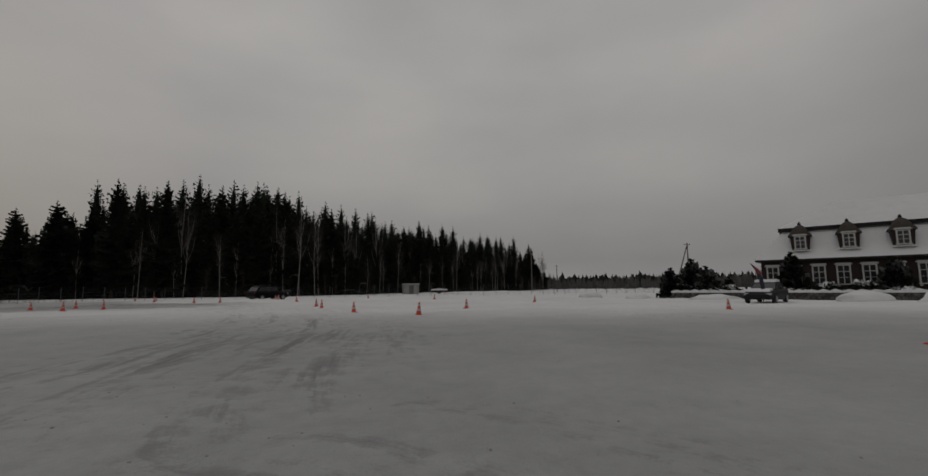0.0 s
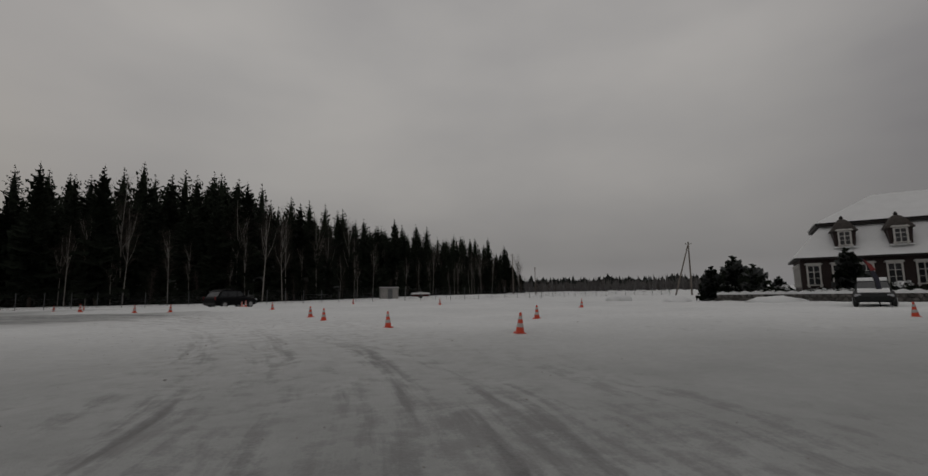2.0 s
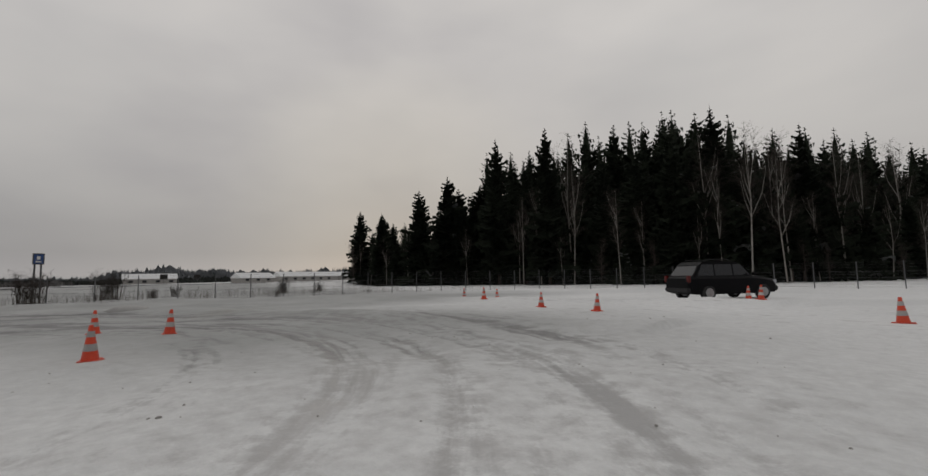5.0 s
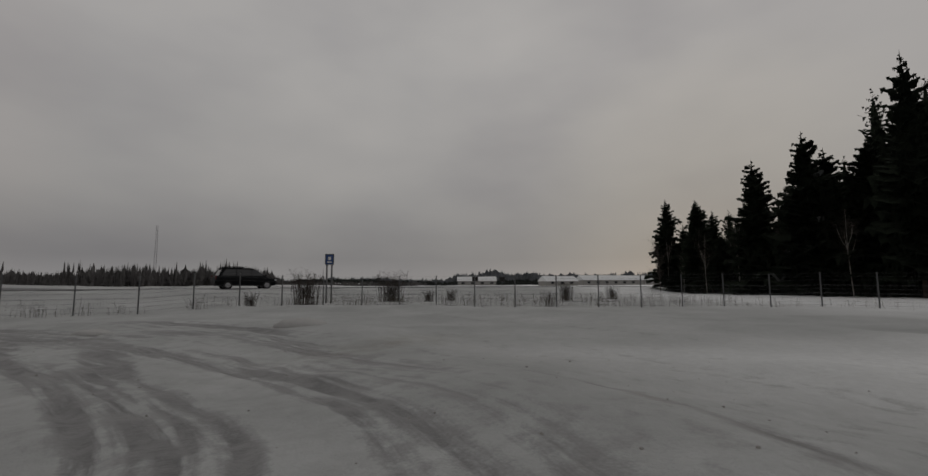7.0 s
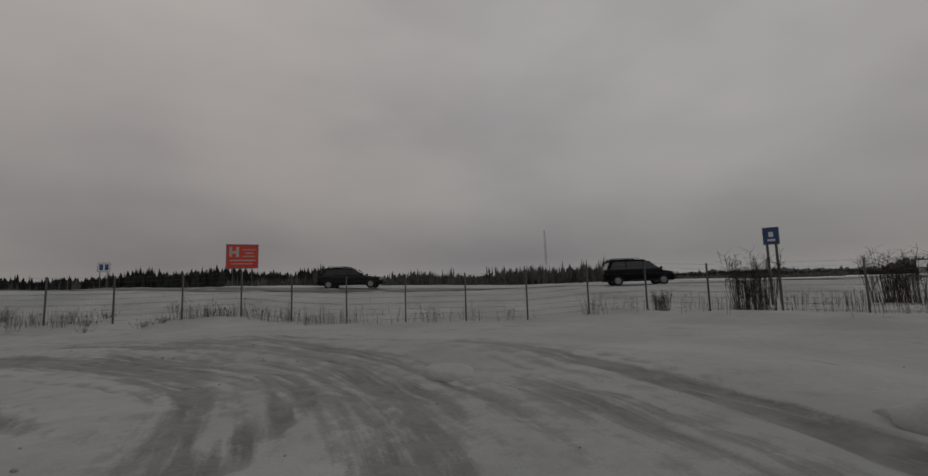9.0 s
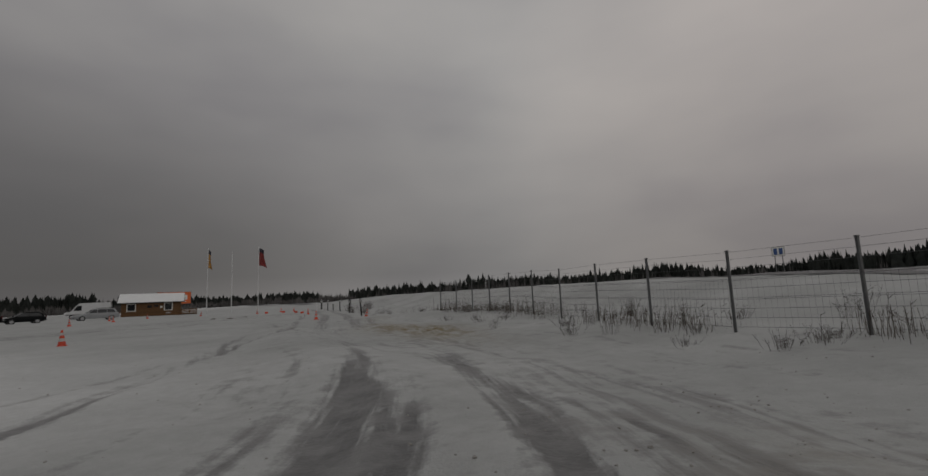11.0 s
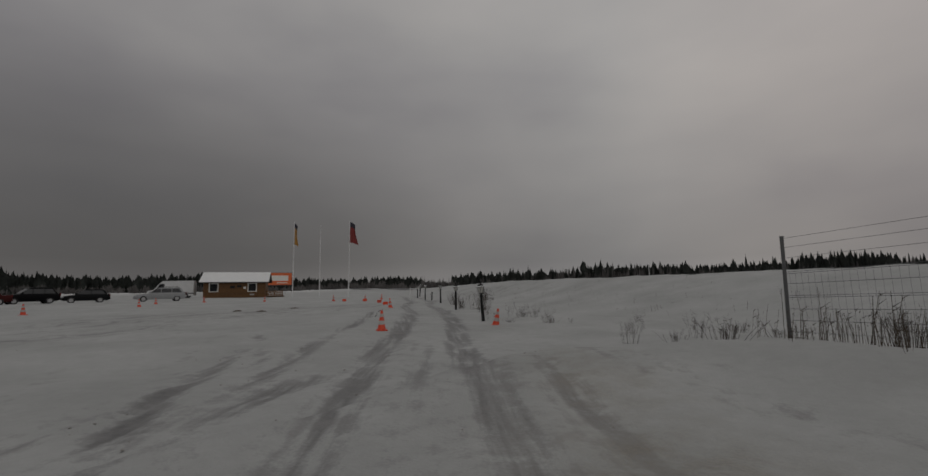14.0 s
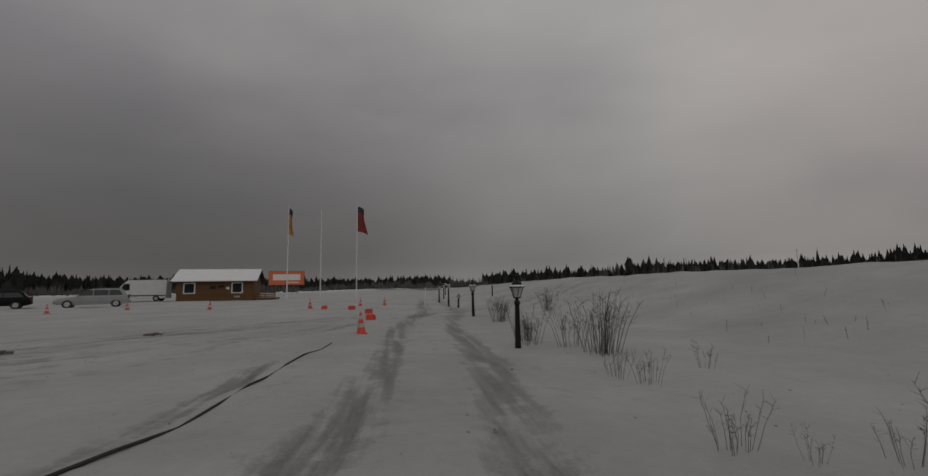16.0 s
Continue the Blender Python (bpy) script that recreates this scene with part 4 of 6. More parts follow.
def course_block():
    e = new("course_block")
    b = bmesh.new()
    box(b, (-0.17, -0.11, 0), (0.17, 0.11, 0.23), bevel=0.03)
    part("body", b, M_ORANGE, e)
    b = bmesh.new()
    box(b, (-0.10, -0.116, 0.07), (0.10, -0.111, 0.15), bevel=0.0)
    part("hand_grip", b, M_TAIL, e)
    return tagged(e, "low orange plastic course block lying on snow", "barrier block", "course blocks")


block = course_block()
for i, (x, y, a) in enumerate(((1.93, -14.81, 35), (5.13, -17.12, 48), (8.63, -18.64, 20), (11.75, -18.91, 60))):
    m = pose(x, y, gz(x, y) - 0.02, 0, 0, a)
    if i == 0:
        block.matrix_basis = m
    else:
        copy_thing(block, m)


def lantern_post(height):
    e = new("lantern_post")
    b = bmesh.new()
    h = height - 0.40
    lathe(b, [(0.064, -0.15), (0.062, 0.06), (0.058, 0.10), (0.052, h * 0.5), (0.044, h - 0.14), (0.062, h - 0.12), (0.062, h - 0.08), (0.04, h - 0.06), (0.03, h - 0.02), (0.06, h)], 14)
    part("column", b, M_IRON, e, smooth_=True)
    b = bmesh.new()
    lathe(b, [(0.06, h), (0.125, h + 0.20)], 6)
    part("glazing", b, M_LAMPGLASS, e, "frosted lantern glass")
    for k in range(6):
        a = math.pi * k / 3
        b = bmesh.new()
        tube(b, [(0.064 * math.cos(a), 0.064 * math.sin(a), h), (0.13 * math.cos(a), 0.13 * math.sin(a), h + 0.20)], [0.008, 0.008], 4)
        part("rib", b, M_IRON, e)
    b = bmesh.new()
    lathe(b, [(0.07, h - 0.015), (0.07, h + 0.01)], 6)
    part("collar", b, M_IRON, e)
    b = bmesh.new()
    lathe(b, [(0.16, h + 0.195), (0.155, h + 0.215), (0.105, h + 0.24), (0.098, h + 0.285), (0.06, h + 0.315), (0.026, h + 0.33), (0.022, h + 0.36), (0.036, h + 0.38), (0.045, h + 0.425), (0.03, h + 0.43)], 8)
    part("lantern_roof", b, M_IRON, e)
    b = bmesh.new()
    lathe(b, [(0.152, h + 0.212), (0.146, h + 0.232), (0.112, h + 0.247)], 9)
    part("snow_cap", b, M_SNOW, e, "thin snow on the lantern roof")
    return tagged(e, "black iron garden lantern post beside the track", "lamp post", "lantern posts")


lantern = lantern_post(1.36)
for i, (x, y, s, lean) in enumerate(((-12.73, -5.77, 1.0, 5), (-6.92, -11.58, 1.0, 0), (-0.65, -17.72, 1.0, 1), (5.20, -23.38, 0.55, -1), (7.67, -25.21, 1.12, 0), (12.83, -29.64, 1.0, 0),
                                       (10.69, -33.66, 0.8, 0), (18.89, -36.50, 1.1, 1), (24.96, -43.11, 1.1, 0))):
    m = pose(x, y, gz(x, y), 0, lean, 20 * i) @ Matrix.Diagonal((1, 1, s, 1))
    if i == 0:
        lantern.matrix_basis = m
    else:
        copy_thing(lantern, m)

# ---- the long manor-like house ----
HOUSE_AT, HOUSE_TURN = (49.8, 34.5), -39.7
HZ = -0.05  # its ground level
HL, HD = 21.5, 12.0  # half length, depth
EAVE, BREAK, RIDGE, INSET = 3.68, 7.05, 10.3, 2.1
S = 3.87  # spacing of the dormers
GC = 0.35  # middle of the centre gable


def manor_window(name, w, h, parent, m):
    """A white-framed casement with a crown moulding, sill and dark panes."""
    b = bmesh.new()
    t = 0.13
    box(b, (-w / 2 - t, -0.09, -0.02), (-w / 2, 0.05, h), bevel=0.0)
    box(b, (w / 2, -0.09, -0.02), (w / 2 + t, 0.05, h))
    box(b, (-w / 2 - t, -0.09, h), (w / 2 + t, 0.05, h + t))
    frame_ = part(name, b, M_TRIM, parent)
    frame_.matrix_basis = m
    b = bmesh.new()
    box(b, (-w / 2 - 0.26, -0.16, h + t), (w / 2 + 0.26, 0.04, h + t + 0.1))
    box(b, (-w / 2 - 0.18, -0.13, h + t + 0.1), (w / 2 + 0.18, 0.04, h + t + 0.17))
    part("crown_moulding", b, M_TRIM, frame_)
    b = bmesh.new()
    box(b, (-w / 2 - 0.2, -0.17, -0.12), (w / 2 + 0.2, 0.05, -0.02))
    box(b, (-w / 2 - 0.13, -0.12, -0.3), (-w / 2 + 0.05, 0.02, -0.12))
    box(b, (w / 2 - 0.05, -0.12, -0.3), (w / 2 + 0.13, 0.02, -0.12))
    part("sill", b, M_TRIM, frame_)
    for lo, hi in (((-0.035, -0.05, 0), (0.035, 0.02, h)), ((-w / 2, -0.047, h * 0.66), (w / 2, 0.023, h * 0.66 + 0.06)), ((-w / 2, -0.044, h * 0.33), (w / 2, 0.023, h * 0.33 + 0.035))):
        b = bmesh.new()
        box(b, lo, hi)
        part("glazing_bar", b, M_TRIM, frame_)
    for i in (0, 1):
        b = bmesh.new()
        x0 = -w / 2 + 0.004 if i == 0 else 0.036
        box(b, (x0, 0.0, 0.01), (x0 + w / 2 - 0.04, 0.015, h - 0.01))
        part("pane", b, M_PANE, frame_)
    return frame_


def manor():
    e = thing("manor_house", *HOUSE_AT, "long dark red timber house with snowy mansard roof and dormers", "house", HOUSE_TURN, z=HZ)
    b = bmesh.new()
    box(b, (-HL, 0, -0.6), (HL, HD, EAVE))
    part("wall", b, M_BRICK, e)
    b = bmesh.new()
    box(b, (-HL - 0.06, -0.06, -0.6), (HL + 0.06, HD + 0.06, 0.35))
    part("plinth", b, M_STONE, e)
    b = bmesh.new()
    box(b, (-HL - 0.5, -0.55, EAVE - 0.02), (HL + 0.5, HD + 0.55, EAVE + 0.14))
    part("eaves_board", b, M_SHINGLE, e)
    # lower, steep slope under snow
    for name, o0, o1, z0, z1, mat in (("lower_roof", 0.55, -INSET, EAVE + 0.12, BREAK, M_SNOW),):
        b = bmesh.new()
        v0 = [b.verts.new(p) for p in ((-HL - o0, -o0, z0), (HL + o0, -o0, z0), (HL + o0, HD + o0, z0), (-HL - o0, HD + o0, z0))]
        v1 = [b.verts.new(p) for p in ((-HL - o1, -o1, z1), (HL + o1, -o1, z1), (HL + o1, HD + o1, z1), (-HL - o1, HD + o1, z1))]
        for k in range(4):
            b.faces.new((v0[k], v0[(k + 1) % 4], v1[(k + 1) % 4], v1[k]))
        b.faces.new(v1)
        b.faces.new(list(reversed(v0)))
        part(name, b, mat, e, "steep roof slope under snow")
    b = bmesh.new()
    i = INSET - 0.45
    box(b, (-HL + i, i, BREAK - 0.12), (HL - i, HD - i, BREAK + 0.24))
    part("roof_cornice", b, M_SHINGLE, e, "dark bare band under the upper roof")
    b = bmesh.new()
    z0 = BREAK + 0.24
    v0 = [b.verts.new(p) for p in ((-HL + i - 0.1, i - 0.1, z0), (HL - i + 0.1, i - 0.1, z0), (HL - i + 0.1, HD - i + 0.1, z0), (-HL + i - 0.1, HD - i + 0.1, z0))]
    r0, r1 = b.verts.new((-HL + 6.8, HD / 2, RIDGE)), b.verts.new((HL - 6.8, HD / 2, RIDGE))
    b.faces.new((v0[0], v0[1], r1, r0))
    b.faces.new((v0[2], v0[3], r0, r1))
    b.faces.new((v0[1], v0[2], r1))
    b.faces.new((v0[3], v0[0], r0))
    b.faces.new(list(reversed(v0)))
    part("upper_roof", b, M_SNOW, e, "hipped upper roof under thick snow")
    # windows of the ground floor
    for k in range(22):
        x = -HL + 1.0 + k * (S / 2)
        if abs(x - GC) < 4.4 or x > HL - 0.7:
            continue
        manor_window("window", 0.86, 1.75, e, pose(x, -0.02, 1.25))
    for k in range(4):
        manor_window("window", 0.86, 1.75, e, pose(HL + 0.02, 1.6 + k * 2.9, 1.25, 0, 0, 90))
        manor_window("window", 0.86, 1.75, e, pose(-HL - 0.02, 1.6 + k * 2.9, 1.25, 0, 0, -90))
    for x in (-3.0, -1.4, 2.6):
        manor_window("window", 0.8, 1.7, e, pose(GC + x, -2.62, 1.0))
    # dormers
    for x in [GC + o + q * S for o in (-6.67 - 3 * S, 4.47) for q in range(4)]:
        d = new("dormer")
        d.parent = e
        d.matrix_basis = pose(x, -0.12, 4.7)
        b = bmesh.new()
        prism(b, [(-0.74, 0), (0.74, 0), (0.86, 1.6), (-0.86, 1.6)], 0.0, 2.3)
        part("cheeks", b, M_BRICK, d)
        # bell-shaped hood: swept eaves, steep cap
        b = bmesh.new()
        rings = []
        for w, z, y0 in ((1.02, 1.5, -0.17), (1.0, 1.58, -0.16), (0.72, 1.98, 0.0), (0.54, 2.34, 0.25), (0.32, 2.62, 0.6), (0.10, 2.78, 1.0)):
            rings.append([b.verts.new(v) for v in ((-w, 2.45, z), (-w, y0, z), (w, y0, z), (w, 2.45, z))])
        for r0, r1 in zip(rings, rings[1:]):
            for k in range(4):
                b.faces.new((r0[k], r0[(k + 1) % 4], r1[(k + 1) % 4], r1[k]))
        b.faces.new(rings[-1])
        b.faces.new(list(reversed(rings[0])))
        hood = part("hood", b, M_HOOD, d, "dark weathered bell-shaped hood")
        b = bmesh.new()
        lathe(b, [(0.12, 2.72), (0.17, 2.86), (0.05, 3.08)], 8, centre=(0, 1.0))
        part("knob", b, M_SHINGLE, hood)
        b = bmesh.new()
        box(b, (-0.88, -0.10, -0.08), (0.88, 0.02, 0.06))
        part("foot_snow", b, M_SNOW, d)
        manor_window("dormer_window", 0.74, 1.16, d, pose(0, -0.03, 0.24))
    # curved centre gable with a finial
    b = bmesh.new()
    half = [(5.0, 3.4), (5.1, 4.0), (4.75, 4.7), (4.15, 4.9), (3.75, 5.3), (3.6, 6.1), (3.2, 6.7), (2.6, 7.3), (2.1, 7.8), (1.9, 8.4), (1.85, 8.75), (1.3, 8.85), (1.1, 9.1), (0.6, 9.2)]
    half = [(x * 0.80, z) for x, z in half]
    outline = [(x + GC, z) for x, z in half] + [(GC - x, z) for x, z in reversed(half)]
    prism(b, outline, -0.5, 0.1)
    gable = part("centre_gable", b, M_GABLE, e, "dark curved gable front")
    b = bmesh.new()
    box(b, (GC - 2.6, 0.1, 3.4), (GC + 2.6, 4.0, 6.6))
    prism(b, [(GC - 2.65, 6.5), (GC + 2.65, 6.5), (GC, 8.3)], 0.1, 6.0)
    part("gable_body", b, M_SHINGLE, e)
    # raised coping along the curves, and snow caught on its ledges
    for sg in (-1, 1):
        b = bmesh.new()
        for (x0, z0), (x1, z1) in zip(half, half[1:]):
            tube(b, [(GC + sg * x0, -0.42, z0 + 0.04), (GC + sg * x1, -0.42, z1 + 0.04)], [0.13, 0.13], 6)
        part("coping", b, M_SHINGLE, gable)
        b = bmesh.new()
        for x0, x1, z in ((3.35, 3.8, 4.82), (2.85, 3.0, 5.45), (0.95, 1.48, 8.84), (1.75, 2.1, 7.6)):
            prism(b, [(GC + sg * x0, z), (GC + sg * x1, z), (GC + sg * (x0 * 0.3 + x1 * 0.7), z + 0.2), (GC + sg * x0, z + 0.24)], -0.5, 0.1)
        part("ledge_snow", b, M_SNOW, gable)
    b = bmesh.new()
    lathe(b, [(0.35, 9.1), (0.42, 9.25), (0.74, 9.5), (0.86, 9.9), (0.76, 10.3), (0.42, 10.65), (0.1, 10.85)], 14, centre=(GC, -0.25))
    part("finial", b, M_SHINGLE, e, "dark egg-shaped finial")
    # projecting entrance bay with a snowy lean-to roof
    b = bmesh.new()
    box(b, (GC - 3.9, -2.6, -0.6), (GC + 3.9, 0.0, 3.0))
    part("entrance_bay", b, M_BRICK, e)
    b = bmesh.new()
    box(b, (GC - 4.3, -3.05, 2.95), (GC + 4.3, -0.02, 3.12))
    part("bay_eaves", b, M_SHINGLE, e)
    b = bmesh.new()
    prism(b, [(GC + x, z) for x, z in ((-4.25, 3.12), (4.25, 3.12), (4.15, 3.36), (3.6, 3.66), (-3.6, 3.66), (-4.15, 3.36))], -3.0, -0.52)
    part("bay_roof", b, M_SNOW, e, "low porch roof under snow")
    b = bmesh.new()
    box(b, (GC + 0.2, -2.68, 0.0), (GC + 1.5, -2.6, 2.3))
    part("door", b, M_SHINGLE, e, "dark panelled entrance door")
    for x in (-3.7, -2.3, 3.7):
        b = bmesh.new()
        lathe(b, [(0.16, -0.3), (0.16, 0.2), (0.11, 0.25), (0.10, 2.7), (0.16, 2.8), (0.16, 2.95)], 10, centre=(GC + x, -2.85))
        part("column", b, M_BRICK, e)
    return e


manor()
hx = Vector((math.cos(radians(HOUSE_TURN)), math.sin(radians(HOUSE_TURN))))
hy = Vector((-hx.y, hx.x))


def yard(u, v):
    """A plan place by the house: u along its front, v metres before it."""
    p = Vector(HOUSE_AT) + hx * u - hy * v
    return p.x, p.y


# snow-dusted round arch over the path
ax, ay = yard(5.5, 6.5)
arch = thing("garden_arch", ax, ay, "frosted garden arch over the path to the door", "arch", HOUSE_TURN)
for y in (-0.35, 0.35):
    b = bmesh.new()
    pts = [(-1.25, y, -0.2), (-1.25, y, 2.0)] + [(-1.25 * math.cos(a), y, 2.0 + 1.1 * math.sin(a)) for a in [math.pi * k / 10 for k in range(1, 10)]] + [(1.25, y, 2.0), (1.25, y, -0.2)]
    tube(b, pts, [0.09] * len(pts), 6)
    part("hoop", b, M_FROST, arch)
b = bmesh.new()
for k in range(11):
    a = math.pi * k / 10
    tube(b, [(-1.25 * math.cos(a), -0.35, 2.0 + 1.1 * math.sin(a)), (-1.25 * math.cos(a), 0.35, 2.0 + 1.1 * math.sin(a))], [0.04, 0.04], 5)
part("cross_bars", b, M_FROST, arch)

# dry-stone garden wall with a cap of snow
rs = random.Random(8)
stone_bm = bmesh.new()
bmesh.ops.create_icosphere(stone_bm, subdivisions=1, radius=0.5)
for v in stone_bm.verts:
    v.co *= rs.uniform(0.85, 1.15)
stone_mesh = bpy.data.meshes.new("stone")
stone_bm.to_mesh(stone_mesh)
stone_bm.free()
stone_mesh.materials.append(M_STONE)
for u0, u1 in ((-28, -4.0), (4.0, 22)):
    cx, cy = yard((u0 + u1) / 2, 11.0)
    wall_ = thing("garden_wall", cx, cy, "low dry-stone garden wall capped with snow", "wall", HOUSE_TURN, "garden walls")
    half = (u1 - u0) / 2
    b = bmesh.new()
    box(b, (-half, -0.2, -0.4), (half, 0.25, 0.62))
    part("core", b, M_STONE, wall_)
    for k in range(int(half * 2 / 0.42)):
        for j in range(2):
            o = new("stone", stone_mesh)
            o.parent = wall_
            o.matrix_basis = pose(-half + 0.42 * k + 0.2 * j + rs.uniform(-0.05, 0.05), -0.2, 0.13 + 0.32 * j, rs.uniform(0, 360), rs.uniform(0, 360), 0) @ Matrix.Diagonal((0.46, 0.42, 0.36, 1))
    b = bmesh.new()
    for k in range(int(half * 2 / 0.8)):
        x = -half + 0.8 * k
        prism(b, [(x, 0.6), (x + 0.82, 0.6), (x + 0.8, 0.74 + 0.06 * rs.random()), (x + 0.4, 0.84 + 0.08 * rs.random()), (x, 0.75)], -0.36, 0.36)
    part("snow_cap", b, M_SNOW, wall_)


def snow_heap(x, y, rx, ry, h, seed):
    r = random.Random(seed)
    b = bmesh.new()
    bmesh.ops.create_uvsphere(b, u_segments=18, v_segments=10, radius=1.0)
    for v in b.verts:
        q = 1 + 0.22 * noise.noise(v.co * 2.3 + Vector((seed * 3.1, 0, 0))) + 0.1 * noise.noise(v.co * 6 + Vector((seed, 5, 0)))
        v.co = Vector((v.co.x * rx * q, v.co.y * ry * q, max(v.co.z, -0.25) * h * q))
    o = part("snow_mound", b, M_SNOW, smooth_=True)
    o.matrix_basis = pose(x, y, gz(x, y) - 0.05, 0, 0, r.uniform(0, 180))
    return tagged(o, "ploughed mound of white snow by the garden wall", "snow mound", "snow mounds")


def lump(x, y, rx, ry, h, seed):
    o = snow_heap(x, y, rx, ry, h, seed)
    o.data.materials[0] = M_OLDSNOW
    return tagged(o, "small lump of ploughed snow on the lot", "snow lump", "snow lumps")


for i, (x, y, rx, ry, h) in enumerate(((-35.16, 31.59, 0.7, 0.4, 0.2), (-35.39, 26.49, 0.55, 0.4, 0.13))):
    lump(x, y, rx, ry, h, 40 + i)

heaps = [(-24, 13.2, 2.0, 1.2, 0.5), (-14, 13.2, 2.6, 1.4, 0.7), (-8.6, 12.6, 2.8, 1.5, 1.2), (3.5, 13.5, 2.4, 1.5, 1.2), (8, 14, 2.0, 1.4, 0.8), (14, 14, 2.8, 1.6, 1.0), (19, 15, 2.2, 1.5, 0.9), (-31, 12, 2.0, 1.2, 0.5), (-36, 12, 1.6, 1.1, 0.6), (24, 14, 2.2, 1.4, 0.9)]
for i, (u, v, rx, ry, h) in enumerate(heaps):
    snow_heap(*yard(u, v), rx, ry, h, i)

# young conifers before the house, lightly frosted
GARDEN = [spruce(70 + i, h, w, 0.0, 0.4, 1.3, 0.5) for i, (h, w) in enumerate(((4.2, 1.65), (3.4, 1.75)))]
for i, o in enumerate(GARDEN):
    tagged(o, "frosted young spruce in the manor's front garden", "tree", "garden spruces")
rg = random.Random(21)
for u, v, s in ((-18.5, 5.5, 1.0), (-11.6, 5.5, 1.05), (-5.6, 7.5, 1.0), (7.5, 6, 0.8), (13, 6, 0.75), (18, 7, 0.85), (-23.5, 8, 0.55), (-25.3, 9, 0.9), (-26.8, 8, 1.05), (-28.4, 9.5, 0.8), (23.5, 6, 0.9), (26, 8, 1.0)):
    stand(GARDEN, *yard(u, v), s, rg)


def shrub(seed, h, w):
    """A low rounded shrub of dense twiggy leaves with snow on top."""
    r = random.Random(seed)
    e = new("shrub")
    b, top = bmesh.new(), bmesh.new()
    for _ in range(420):
        a, t = r.uniform(0, 6.28), r.uniform(0.05, 1) ** 0.6
        z = h * t
        q = w * math.sqrt(max(0.05, 1 - (t - 0.3) ** 2 * 1.7)) * r.uniform(0.55, 1.05)
        p = Vector((q * math.cos(a), q * math.sin(a), z))
        tgt = top if t > 0.8 and r.random() < 0.6 else b
        sz = r.uniform(0.10, 0.24)
        tgt.faces.new([tgt.verts.new(p + Vector((r.uniform(-sz, sz), r.uniform(-sz, sz), r.uniform(-sz, sz)))) for _ in range(3)])
    lathe(b, [(w * 0.7, -0.2), (w * 0.75, h * 0.4), (w * 0.4, h * 0.8)], 8)
    part("foliage", b, (M_NEEDLE,), e)
    part("snow_cover", top, M_SNOW, e)
    return tagged(e, "low dark shrub dusted with snow before the house", "shrub", "garden shrubs")


SHRUBS = [shrub(60, 1.1, 0.9), shrub(61, 0.8, 1.1)]
for k in range(22):
    u = -20.5 + 1.9 * k + rg.uniform(-0.6, 0.6)
    if abs(u - GC) > 5.2 and u < HL:
        stand(SHRUBS, *yard(u, rg.uniform(1.2, 2.6)), rg.uniform(0.75, 1.15), rg)
for k in range(30):
    u = -28 + 1.7 * k + rg.uniform(-0.6, 0.6)
    if not -3.2 < u < 3.6:
        stand(SHRUBS, *yard(u, rg.uniform(8.6, 9.9)), rg.uniform(0.8, 1.25), rg)

